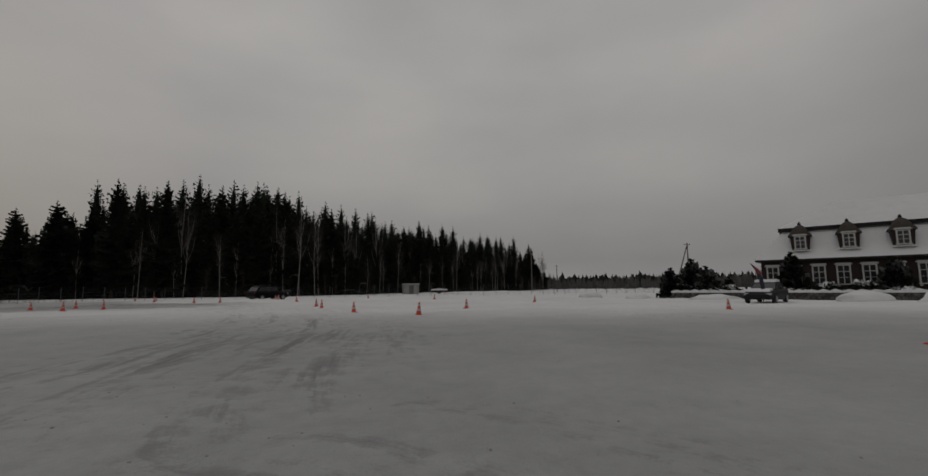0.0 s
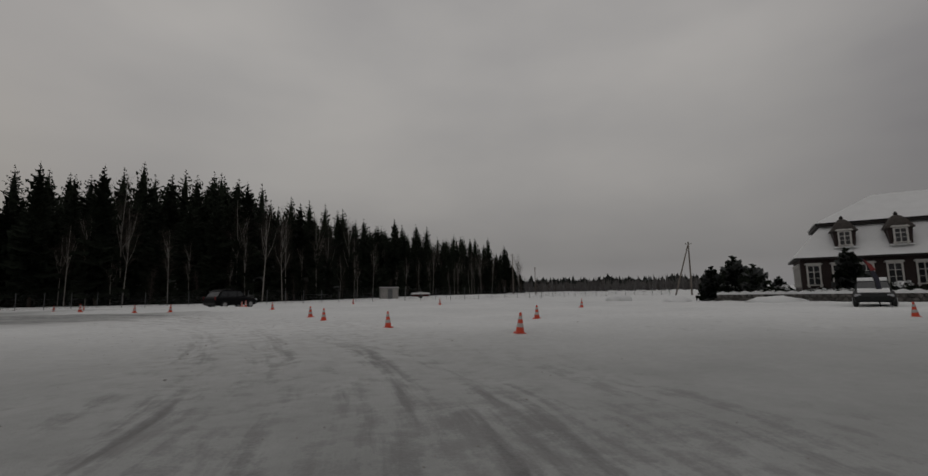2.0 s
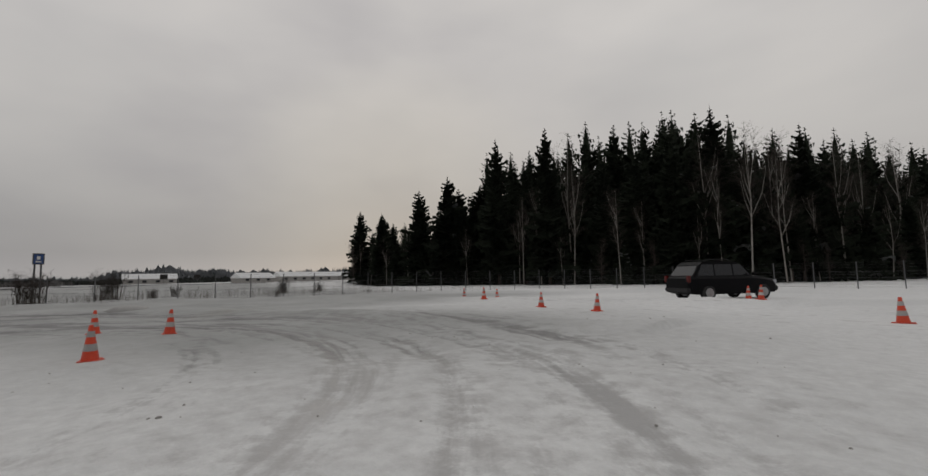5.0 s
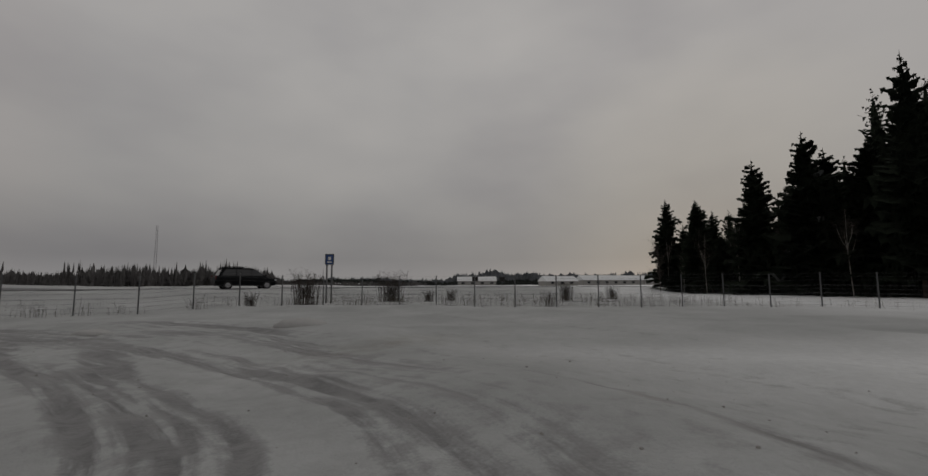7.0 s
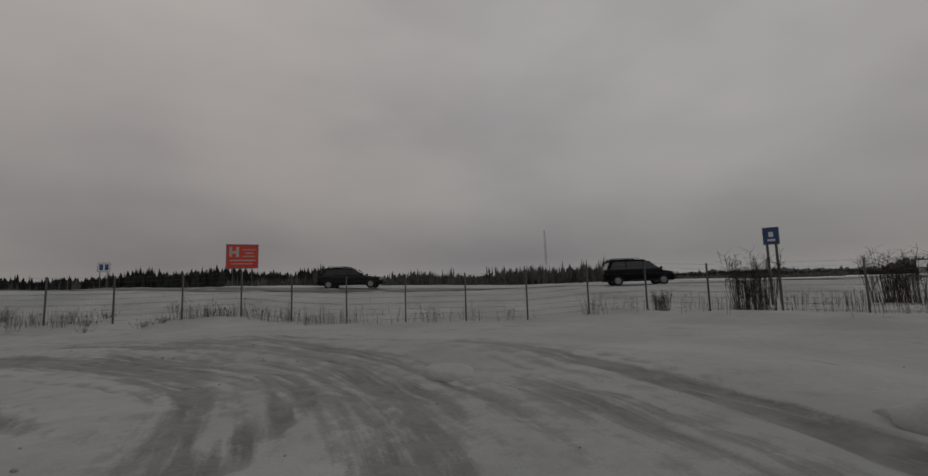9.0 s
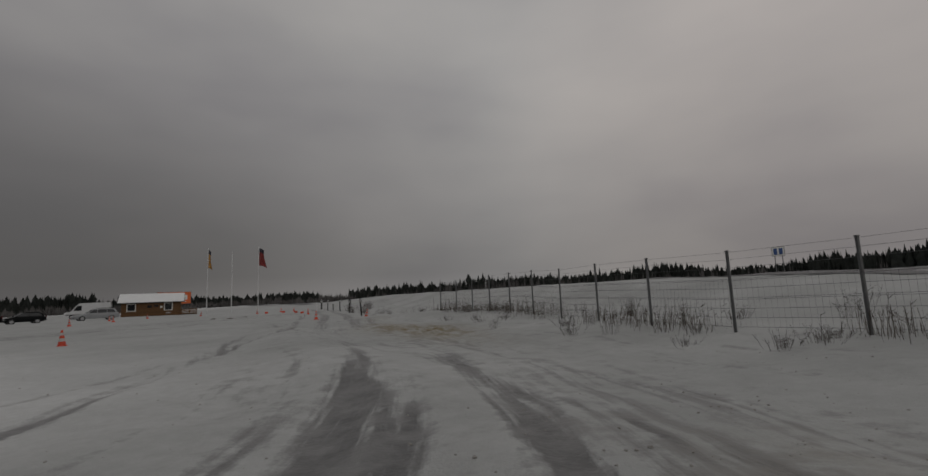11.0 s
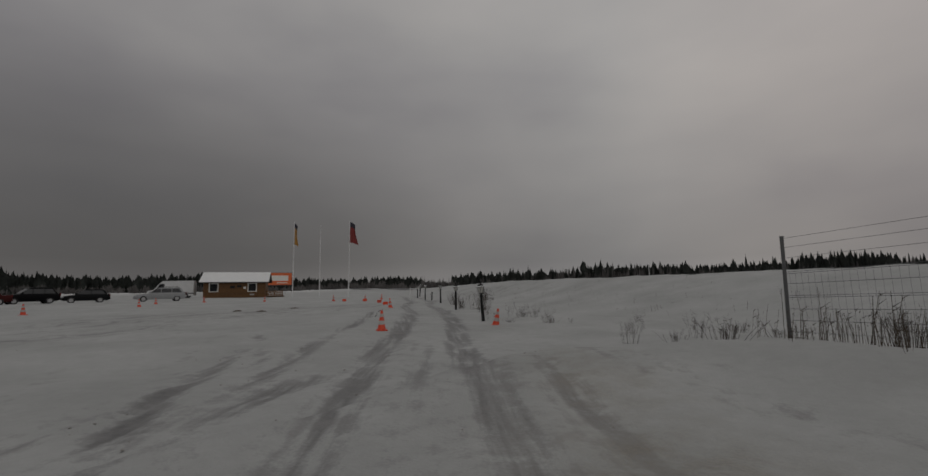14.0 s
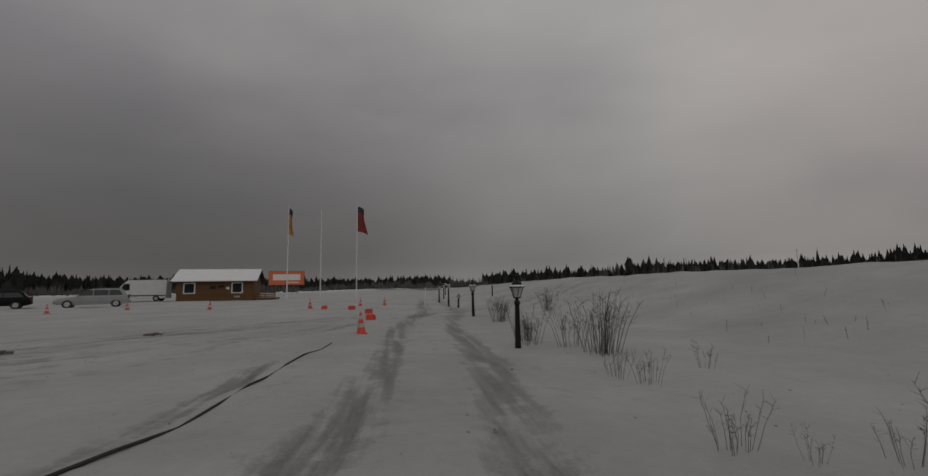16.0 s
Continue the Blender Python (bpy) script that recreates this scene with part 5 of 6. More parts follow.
# ---- vehicles ----
def car(name, paint, kind, label, x, y, turn, group="", z=None, snow=0.0, category="car"):
    """A car: body shell, glass, lamps and four wheels. Length along x, nose at +x."""
    L, W, H, hood, glass0, roof0, roof1, tail, belt_ = {
        "suv": (4.4, 1.8, 1.66, 0.99, 0.85, 0.2, -1.4, -1.95, 1.0),
        "estate": (4.75, 1.82, 1.55, 0.90, 0.95, 0.12, -1.75, -2.25, 0.95),
        "mpv": (4.6, 1.84, 1.72, 0.98, 1.35, 0.35, -1.85, -2.2, 1.02),
        "hatch": (4.1, 1.72, 1.48, 0.88, 0.85, 0.1, -1.35, -1.9, 0.92),
        "sedan": (4.6, 1.78, 1.45, 0.88, 0.8, 0.1, -0.95, -1.65, 0.93)}[kind]
    e = thing(name, x, y, label, category, turn, group, z)
    h = L / 2
    b = bmesh.new()
    low = 0.26
    # lower shell as lofted cross-sections
    secs = [(-h, 0.80, belt_ - 0.06, 0.48), (-h + 0.12, 0.95, belt_ + 0.0, 0.34), (tail + 0.15, 1.0, belt_ + 0.02, low), (0, 1.0, belt_, low), (glass0, 1.0, hood + 0.02, low), (h - 0.7, 0.97, hood - 0.05, low), (h - 0.18, 0.9, hood - 0.14, 0.30), (h, 0.74, hood - 0.30, 0.42)]
    rings = []
    for sx, wf, top, bot in secs:
        w = W / 2 * wf
        ring = [(sx, -w * 0.94, bot), (sx, -w, (top + bot) / 2), (sx, -w * 0.97, top - 0.1), (sx, -w * 0.86, top), (sx, w * 0.86, top), (sx, w * 0.97, top - 0.1), (sx, w, (top + bot) / 2), (sx, w * 0.94, bot)]
        rings.append([b.verts.new(p) for p in ring])
    for r0, r1 in zip(rings, rings[1:]):
        for k in range(8):
            b.faces.new((r0[k], r0[(k + 1) % 8], r1[(k + 1) % 8], r1[k]))
    b.faces.new(rings[0])
    b.faces.new(list(reversed(rings[-1])))
    # roof and pillars
    top = H
    wr, wb = W / 2 * 0.76, W / 2 * 0.86
    rear_low = -h + 0.22 if kind != "sedan" else tail + 0.05
    cabin = [(rear_low, belt_), (tail + 0.35, top - 0.16), (roof1, top - 0.03), ((roof0 + roof1) / 2, top), (roof0, top - 0.05), (glass0 + 0.12, hood)]
    lift = [0, 0.85, 0.98, 1, 0.96, 0]
    left = [b.verts.new((cx, -(wb + (wr - wb) * q), cz)) for (cx, cz), q in zip(cabin, lift)]
    right = [b.verts.new((cx, (wb + (wr - wb) * q), cz)) for (cx, cz), q in zip(cabin, lift)]
    for k in range(len(cabin) - 1):
        b.faces.new((left[k], left[k + 1], right[k + 1], right[k]))
    b.faces.new(left)
    b.faces.new(list(reversed(right)))
    bmesh.ops.recalc_face_normals(b, faces=b.faces)
    body = part("body", b, paint, e, smooth_=False)

    def side_glass(cuts):
        for sg in (-1, 1):
            for a0, a1 in cuts:
                g = bmesh.new()
                pts = []
                for q, zf in ((a0, 0.06), (a1, 0.06), (a1, 0.88), (a0, 0.88)):
                    zz = belt_ + (top - 0.08 - belt_) * zf
                    f = (zz - belt_) / (top - belt_)
                    shift = 0.0
                    if q == cuts[-1][1]:
                        shift = -(glass0 - roof0) * 0.80 * zf
                    if q == cuts[0][0]:
                        shift = 0.34 * zf
                    pts.append((q + shift, sg * (wb + (wr - wb) * f + 0.006), zz))
                    
                quad(g, pts)
                part("side_window", g, M_PANE, body)

    n = 3 if kind in ("suv", "estate", "mpv") else 2
    x0, x1 = (-h + 0.38 if kind != "sedan" else tail + 0.3), glass0 + 0.02
    step = (x1 - x0) / n
    side_glass([(x0 + step * k + 0.03, x0 + step * (k + 1) - 0.03) for k in range(n)])
    for which, (p0, p1) in (("windscreen", ((glass0 + 0.12, hood), (roof0, top - 0.05))), ("rear_window", ((rear_low, belt_), (tail + 0.35, top - 0.16)))):
        g = bmesh.new()
        s = 1 if which == "windscreen" else -1
        q0, q1 = Vector((p0[0], 0, p0[1])), Vector((p1[0], 0, p1[1]))
        nrm = Vector((q1.z - q0.z, 0, -(q1.x - q0.x))).normalized() * (0.012 if s > 0 else -0.012)
        if nrm.x * s < 0:
            nrm = -nrm
        a, c = q0.lerp(q1, 0.1) + nrm, q0.lerp(q1, 0.9) + nrm
        quad(g, [(a.x, -wb * 0.92, a.z), (a.x, wb * 0.92, a.z), (c.x, wr * 0.92, c.z), (c.x, -wr * 0.92, c.z)])
        part(which, g, M_PANE, body)
    for sg in (-1, 1):
        g = bmesh.new()
        box(g, (-h + 0.0, sg * W * 0.40 - 0.09, belt_ - 0.24), (-h + 0.1, sg * W * 0.40 + 0.09, belt_ + 0.06), bevel=0.02)
        part("tail_lamp", g, M_TAIL, body)
        g = bmesh.new()
        box(g, (h - 0.28, sg * W * 0.36 - 0.15, hood - 0.32), (h - 0.07, sg * W * 0.36 + 0.15, hood - 0.17), bevel=0.03)
        part("headlamp", g, M_HEAD, body)
        g = bmesh.new()
        box(g, (glass0 - 0.12, sg * (W / 2 + 0.09) - 0.08, belt_ + 0.02), (glass0 + 0.02, sg * (W / 2 + 0.09) + 0.08, belt_ + 0.16), bevel=0.03)
        part("mirror", g, paint, body)
    for nx, nm in ((-h - 0.03, "bumper"), (h - 0.2, "bumper")):
        g = bmesh.new()
        box(g, (nx, -W * 0.43, 0.34), (nx + 0.22, W * 0.43, 0.58), bevel=0.05)
        part(nm, g, M_RUBBER if kind in ("suv", "mpv") else paint, body)
    if kind in ("suv", "estate", "mpv"):
        for sg in (-1, 1):
            g = bmesh.new()
            tube(g, [(roof1 + 0.1, sg * wr * 0.9, top - 0.02), (roof1 + 0.2, sg * wr * 0.9, top + 0.06), (roof0 - 0.35, sg * wr * 0.9, top + 0.06), (roof0 - 0.25, sg * wr * 0.9, top - 0.02)], [0.018] * 4, 5)
            part("roof_rail", g, M_RUBBER, body)
    for wx in (-h + 0.88, h - 0.86):
        for sg in (-1, 1):
            wh = new("wheel")
            wh.parent = e
            wh.matrix_basis = pose(wx, sg * (W / 2 - 0.11), 0.325, 90, 0, 0)
            g = bmesh.new()
            lathe(g, [(0.2, -0.1), (0.3, -0.105), (0.325, -0.07), (0.325, 0.07), (0.3, 0.105), (0.2, 0.1)], 20)
            part("tyre", g, M_RUBBER, wh, smooth_=False)
            g = bmesh.new()
            for f in (0.11, -0.125):
                lathe(g, [(0.19, f), (0.19, f + 0.015)], 16)
            for k in range(5):
                a = 2 * math.pi * k / 5
                for f in (0.126, -0.135):
                    tube(g, [(0.03 * math.cos(a), 0.03 * math.sin(a), f), (0.18 * math.cos(a), 0.18 * math.sin(a), f)], [0.02, 0.03], 4)
            part("rim", g, M_CHROME, wh)
    if snow:
        g = bmesh.new()
        prism(g, [(roof1 + 0.05, top - 0.02), (roof0 - 0.02, top - 0.03), (roof0 - 0.1, top + snow * 0.7), ((roof0 + roof1) / 2, top + snow), (roof1 + 0.15, top + snow * 0.8)], -wr * 0.94, wr * 0.94)
        part("roof_snow", g, M_SNOW, e)
        g = bmesh.new()
        prism(g, [(glass0 + 0.2, hood + 0.03), (h - 0.35, hood - 0.09), (h - 0.5, hood + snow * 0.4), (glass0 + 0.4, hood + snow * 0.8)], -wb * 0.85, wb * 0.85)
        part("bonnet_snow", g, M_SNOW, e)
    return e


car("off_road_car", PAINT["black"], "suv", "black off-road car standing on the snowy course", -21.0, 51.2, 59)
car("people_carrier", PAINT["dark"], "mpv", "dark people carrier on the road behind the fence", -61.2, 20.2, 124)
car("estate_car", PAINT["grey"], "estate", "dark grey estate car on the road bank", -50.9, 3.0, 131)
PARK = "cars parked along the lot"
parked = [("grey", "sedan", 21.5, 30.9, 222, 0.16, "grey saloon with a thick snowy roof beside the garden wall"),
          ("black", "hatch", 32.6, 25.2, 128, 0.22, "dark low car half buried in ploughed snow"),
          ("grey", "estate", 34.5, 20.3, 138, 0.12, "grey estate car with snow on its roof"),
          ("silver", "suv", 36.0, 13.9, 130, 0.08, "silver-grey off-road car with a snowy roof"),
          ("green", "estate", 38.0, 10.8, 20, 0.05, "dark green estate car parked in snow"),
          ("dark", "sedan", 38.9, 8.2, 34, 0.12, "dark saloon with a snowy roof in the row"),
          ("grey", "hatch", 38.7, 6.0, 12, 0.10, "grey hatchback with a snowy roof in the row"),
          ("black", "hatch", 39.4, 3.6, 26, 0.0, "black hatchback parked in the row"),
          ("red", "sedan", 40.1, 1.0, 84, 0.0, "dark red saloon parked side-on"),
          ("black", "suv", 40.4, -2.6, 95, 0.0, "black off-road car parked side-on"),
          ("dark", "hatch", 40.4, -7.0, 80, 0.0, "dark hatchback parked on packed snow"),
          ("silver", "estate", 35.0, -12.2, 75, 0.0, "silver estate car near the timber hut")]
for paint, kind, x, y, turn, snow, text in parked:
    car("parked_car", PAINT[paint], kind, text, x, y, turn, PARK, snow=snow, z=gz(x, y) - (0.4 if "buried" in text else 0.02))


def delivery_van(x, y, turn):
    e = thing("delivery_van", x, y, "white high-roof delivery van beside the timber hut", "van", turn)
    b = bmesh.new()
    prism(b, [(-2.9, 0.35), (2.75, 0.35), (2.9, 0.6), (2.8, 1.05), (2.0, 1.25), (1.35, 2.15), (1.0, 2.45), (-2.8, 2.5), (-2.9, 2.4)], -0.98, 0.98)
    bmesh.ops.bevel(b, geom=list(b.edges), offset=0.05, segments=2, affect="EDGES")
    body = part("body", b, PAINT["white"], e)
    for sg in (-1, 1):
        g = bmesh.new()
        quad(g, [(0.75, sg * 0.986, 1.3), (1.75, sg * 0.986, 1.3), (1.3, sg * 0.986, 2.05), (0.75, sg * 0.986, 2.05)])
        part("side_window", g, M_PANE, body)
        g = bmesh.new()
        box(g, (2.6, sg * 0.7 - 0.15, 0.85), (2.87, sg * 0.7 + 0.15, 1.05), bevel=0.03)
        part("headlamp", g, M_HEAD, body)
        g = bmesh.new()
        box(g, (-2.9, sg * 0.99 - 0.005, 0.62), (2.6, sg * 0.99 + 0.005, 0.74))
        part("rub_strip", g, M_RUBBER, body)
    g = bmesh.new()
    quad(g, [(2.0, -0.85, 1.29), (2.0, 0.85, 1.29), (1.4, 0.8, 2.13), (1.4, -0.8, 2.13)])
    for v in g.verts:
        v.co += Vector((0.02, 0, 0.012))
    part("windscreen", g, M_PANE, body)
    for wx in (-1.9, 1.9):
        for sg in (-1, 1):
            wh = new("wheel")
            wh.parent = e
            wh.matrix_basis = pose(wx, sg * 0.88, 0.34, 90, 0, 0)
            g = bmesh.new()
            lathe(g, [(0.2, -0.11), (0.34, -0.11), (0.34, 0.11), (0.2, 0.11)], 18)
            part("tyre", g, M_RUBBER, wh)
            g = bmesh.new()
            lathe(g, [(0.19, -0.125), (0.19, 0.125)], 14)
            part("rim", g, M_CHROME, wh)
    return e


delivery_van(51.3, -19.2, 58)

# ---- timber hut, flags and boards ----
HUT = (44.8, -25.0)
HUT_TURN = math.degrees(math.atan2(-8.15, -5.5))  # its long side looks to the track


def timber_hut():
    e = thing("timber_hut", *HUT, "amber stained timber hut with a snowy roof", "hut", HUT_TURN)
    hl, d, ev = 4.1, 4.6, 2.35
    for k in range(13):
        z = 0.0 + 0.185 * k
        b = bmesh.new()
        box(b, (-hl, 0, z), (hl, d, z + 0.184), bevel=0.035)
        part("log", b, M_LOG, e)
    for sx in (-hl, hl - 0.08):
        b = bmesh.new()
        prism(b, [(0, ev), (d, ev), (d / 2, ev + 1.15)], 0, 0.08)
        bmesh.ops.transform(b, matrix=pose(sx + (0.08 if sx < 0 else 0.08), 0, 0, 0, 0, 90), verts=b.verts)
        part("gable", b, M_LOG, e)
    for s in (0, 1):
        b = bmesh.new()
        y0, y1 = (-0.55, d / 2) if s == 0 else (d + 0.55, d / 2)
        za, zb = ev - 0.22, ev + 1.2
        v = [(-hl - 0.5, y0, za), (hl + 0.5, y0, za), (hl + 0.5, y1, zb), (-hl - 0.5, y1, zb)]
        lo = [b.verts.new(p) for p in v]
        up = [b.verts.new((p[0], p[1], p[2] + 0.1)) for p in v]
        b.faces.new(lo)
        b.faces.new(list(reversed(up)))
        for k in range(4):
            b.faces.new((lo[k], lo[(k + 1) % 4], up[(k + 1) % 4], up[k]))
        bmesh.ops.recalc_face_normals(b, faces=b.faces)
        part("roof", b, M_SHINGLE, e)
        b = bmesh.new()
        v = [(-hl - 0.46, y0 + (0.05 if s == 0 else -0.05), za + 0.12), (hl + 0.46, y0 + (0.05 if s == 0 else -0.05), za + 0.12), (hl + 0.46, y1, zb + 0.11), (-hl - 0.46, y1, zb + 0.11)]
        lo = [b.verts.new(p) for p in v]
        up = [b.verts.new((p[0], p[1], p[2] + 0.11)) for p in v]
        b.faces.new(lo)
        b.faces.new(list(reversed(up)))
        for k in range(4):
            b.faces.new((lo[k], lo[(k + 1) % 4], up[(k + 1) % 4], up[k]))
        bmesh.ops.recalc_face_normals(b, faces=b.faces)
        part("roof_snow", b, M_SNOW, e)
    for x in (-2.75, 2.3):
        b = bmesh.new()
        for q in ((-0.62, -0.5), (0.5, 0.62)):
            box(b, (x + q[0], -0.06, 0.95), (x + q[1], 0.0, 2.0))
        box(b, (x - 0.62, -0.06, 0.85), (x + 0.62, 0.0, 0.95))
        box(b, (x - 0.62, -0.06, 2.0), (x + 0.62, 0.0, 2.1))
        w = part("window", b, M_WHITE, e)
        b = bmesh.new()
        box(b, (x - 0.5, -0.03, 0.95), (x + 0.5, -0.012, 2.0))
        part("pane", b, M_PANE, w)
    for x, z, sx, sz, mat in ((-0.3, 1.35, 0.3, 0.4, M_SHINGLE), (0.6, 1.5, 0.3, 0.3, M_SHINGLE), (1.3, 1.3, 0.18, 0.3, M_WHITE), (2.3, 0.35, 0.3, 0.2, M_REFLECT)):
        b = bmesh.new()
        box(b, (x - sx, -0.05, z), (x + sx, -0.01, z + sz))
        part("notice_board", b, mat, e)
    b = bmesh.new()
    for k in range(4):
        box(b, (hl + 0.02, 0.2, 0.12 + 0.22 * k), (hl + 2.4, 0.26, 0.27 + 0.22 * k))
    for x in (hl + 0.1, hl + 1.2, hl + 2.3):
        box(b, (x, 0.26, -0.1), (x + 0.1, 0.36, 1.05))
    part("porch_rail", b, M_LOG, e)
    b = bmesh.new()
    box(b, (hl + 0.02, 0.4, -0.1), (hl + 2.4, d - 0.4, 0.22))
    part("porch_deck", b, M_POLE, e)
    return e


timber_hut()


def flagpole(x, y, h, flag=None, droop=0.35, turn=0.0):
    e = thing("flagpole", x, y, "tall white flagpole" + (" with a limp hanging flag" if flag else " with no flag"), "flagpole", turn, "flagpoles")
    b = bmesh.new()
    tube(b, [(0, 0, -0.3), (0, 0, h)], [0.075, 0.04], 10)
    part("pole", b, M_WPOLE, e)
    b = bmesh.new()
    lathe(b, [(0.05, h), (0.08, h + 0.06), (0.03, h + 0.14)], 8)
    part("cap", b, M_WPOLE, e)
    if flag:
        b = bmesh.new()
        cols, rows = 9, 14
        grid = []
        for j in range(rows):
            q = j / (rows - 1)
            line = []
            for i in range(cols):
                s = i / (cols - 1)
                xx = 0.06 + s * droop * (0.6 + 0.4 * q) + 0.10 * math.sin(q * 5 + s * 3) * s
                yy = 0.13 * math.sin(s * 9 + q * 2.2) * (0.3 + s)
                line.append(b.verts.new((xx, yy, h - 0.12 - q * 3.2 - 0.5 * s * s)))
            grid.append(line)
        for j in range(rows - 1):
            for i in range(cols - 1):
                b.faces.new((grid[j][i], grid[j][i + 1], grid[j + 1][i + 1], grid[j + 1][i])).material_index = 1 if j < 3 else 0
        part("flag", b, (flag, M_FLAGD), e, "limp flag with a dark top edge", smooth_=True)
    return e


flagpole(39.9, -31.2, 11.2, M_FLAG, 0.62, 215)
flagpole(37.8, -34.4, 10.8)
flagpole(35.0, -37.7, 11.6, M_FLAGR, 1.3, 215)


def board(name, x, y, turn, w, h, z0, face, label, legs=2, depth=0.12, z=None):
    e = thing(name, x, y, label, "sign", turn, z=z)
    b = bmesh.new()
    box(b, (-w / 2, -depth / 2, z0), (w / 2, depth / 2, z0 + h), bevel=0.01)
    part("panel", b, face, e)
    b = bmesh.new()
    t = 0.05 * max(1, h / 2)
    for s in (-1, 1):
        box(b, (s * w / 2 - t / 2, -depth / 2 - 0.015, z0 - t / 2), (s * w / 2 + t / 2, depth / 2 + 0.015, z0 + h + t / 2))
        box(b, (-w / 2 + t / 2, -depth / 2 - 0.015, z0 + (h if s > 0 else 0) - t / 2), (w / 2 - t / 2, depth / 2 + 0.015, z0 + (h if s > 0 else 0) + t / 2))
    part("rim", b, M_GALV, e)
    for k in range(legs):
        xx = 0 if legs == 1 else -w * 0.3 + w * 0.6 * k / (legs - 1)
        b = bmesh.new()
        tube(b, [(xx, depth * 0.5 + 0.05, -0.4), (xx, depth * 0.5 + 0.05, z0 + h * 0.8)], [0.05, 0.05], 8)
        part("leg", b, M_GALV, e)
    return e


def bars(e, mat, items, depth):
    """Plain raised strips on a board's face."""
    for x0, x1, z0, z1 in items:
        b = bmesh.new()
        box(b, (x0, -depth / 2 - 0.02, z0), (x1, -depth / 2 - 0.003, z1))
        part("marking", b, mat, e)


def faced(x, y, tx, ty):
    """The turn at which a board's front (its -y side) looks from x, y to a place."""
    return math.degrees(math.atan2(ty - y, tx - x)) + 90


o_board = board("sponsor_board", 85.7, -54.9, faced(85.7, -54.9, -15, -2), 7.5, 3.1, 2.2, M_BOARD, "wide orange advertising board with pale markings", 3)
bars(o_board, M_WHITE, [(-2.9, 2.9, 3.25, 4.6), (0.2, 2.7, 2.65, 2.85)], 0.12)
r_board = board("roadside_billboard", -59.0, -33.5, faced(-59.0, -33.5, -33, 20), 4.0, 3.3, 3.5, M_RED, "red roadside billboard with pale markings on a steel stand", 2, 0.2)
bars(r_board, M_REFLECT, [(-1.65, -1.3, 5.1, 6.5), (-1.3, -0.8, 5.55, 5.9), (-0.8, -0.45, 5.1, 6.5), (0.0, 1.65, 6.0, 6.16), (0.3, 1.4, 5.55, 5.7), (0.0, 1.55, 5.1, 5.25), (-1.55, 1.65, 4.5, 4.66), (-1.4, 1.3, 4.05, 4.18)], 0.2)
b_sign = board("blue_road_sign", -52.3, 28.7, faced(-52.3, 28.7, -24, 33), 0.5, 0.64, 2.42, M_BLUE, "blue roadside sign with a pale mark on twin posts", 2, 0.05)
bars(b_sign, M_WHITE, [(-0.13, 0.13, 2.53, 2.61), (-0.08, 0.08, 2.7, 2.9)], 0.05)
w_sign = board("white_road_sign", -48.0, -55.5, faced(-48.0, -55.5, -33, 20), 1.5, 1.3, 4.4, M_WHITE, "white and blue roadside sign on posts", 2, 0.06)
bars(w_sign, M_BLUE, [(-0.55, -0.1, 4.6, 5.5), (0.1, 0.55, 4.6, 5.5)], 0.06)
d_sign = board("small_board", -118, 51, faced(-118, 51, -33, 38), 1.2, 0.9, 1.2, M_SHINGLE, "dark back of a small road sign", 1, 0.05)
d_sign2 = board("small_board", -116, 45, faced(-116, 45, -33, 38), 1.2, 0.9, 1.2, M_SHINGLE, "dark back of a small road sign", 1, 0.05)
# slanting feather banner by the silver saloon
fb_x, fb_y = 20.4, 29.6
fb = thing("feather_banner", fb_x, fb_y, "slanting dark feather banner with a red and white head", "banner", HOUSE_TURN)
b = bmesh.new()
tube(b, [(0, 0, -0.1), (-0.12, 0, 1.3), (-0.35, 0, 2.2), (-0.62, 0, 2.65)], [0.03, 0.025, 0.02, 0.012], 6)
part("pole", b, M_IRON, fb)
b = bmesh.new()
prism(b, [(-0.03, 0.5), (0.16, 0.55), (0.06, 1.5), (-0.22, 2.3), (-0.6, 2.66), (-0.36, 2.2), (-0.13, 1.3)], -0.01, 0.01)
part("cloth", b, M_FLAGD, fb)
b = bmesh.new()
prism(b, [(-0.02, 1.95), (-0.17, 2.25), (-0.5, 2.55), (-0.36, 2.25), (-0.24, 1.9)], -0.016, 0.016)
part("head_patch", b, M_FLAGR, fb)

# ---- far side of the lot ----
sh = thing("concrete_kiosk", -9.4, 95.5, "small plain grey concrete kiosk at the forest edge", "shed", 12)
b = bmesh.new()
box(b, (-1.6, -1.3, -0.3), (1.6, 1.3, 2.0), bevel=0.03)
part("wall", b, M_CONCRETE, sh)
b = bmesh.new()
box(b, (-1.75, -1.45, 2.0), (1.75, 1.45, 2.12))
part("roof", b, M_CONCRETE, sh)
b = bmesh.new()
box(b, (-1.7, -1.4, 2.12), (1.7, 1.4, 2.22), bevel=0.04)
part("roof_snow", b, M_SNOW, sh)
b = bmesh.new()
box(b, (-0.4, -1.33, -0.1), (0.5, -1.3, 1.85))
part("door", b, M_GALV, sh)
tr = thing("covered_trailer", -3.4, 95.5, "low red trailer with a snow-covered lid", "trailer", 8)
b = bmesh.new()
box(b, (-1.6, -0.8, 0.3), (1.6, 0.8, 0.72), bevel=0.04)
part("body", b, PAINT["red"], tr)
b = bmesh.new()
prism(b, [(-1.7, 0.72), (1.7, 0.72), (1.6, 1.0), (0, 1.15), (-1.6, 1.0)], -0.86, 0.86)
part("lid_snow", b, M_SNOW, tr)
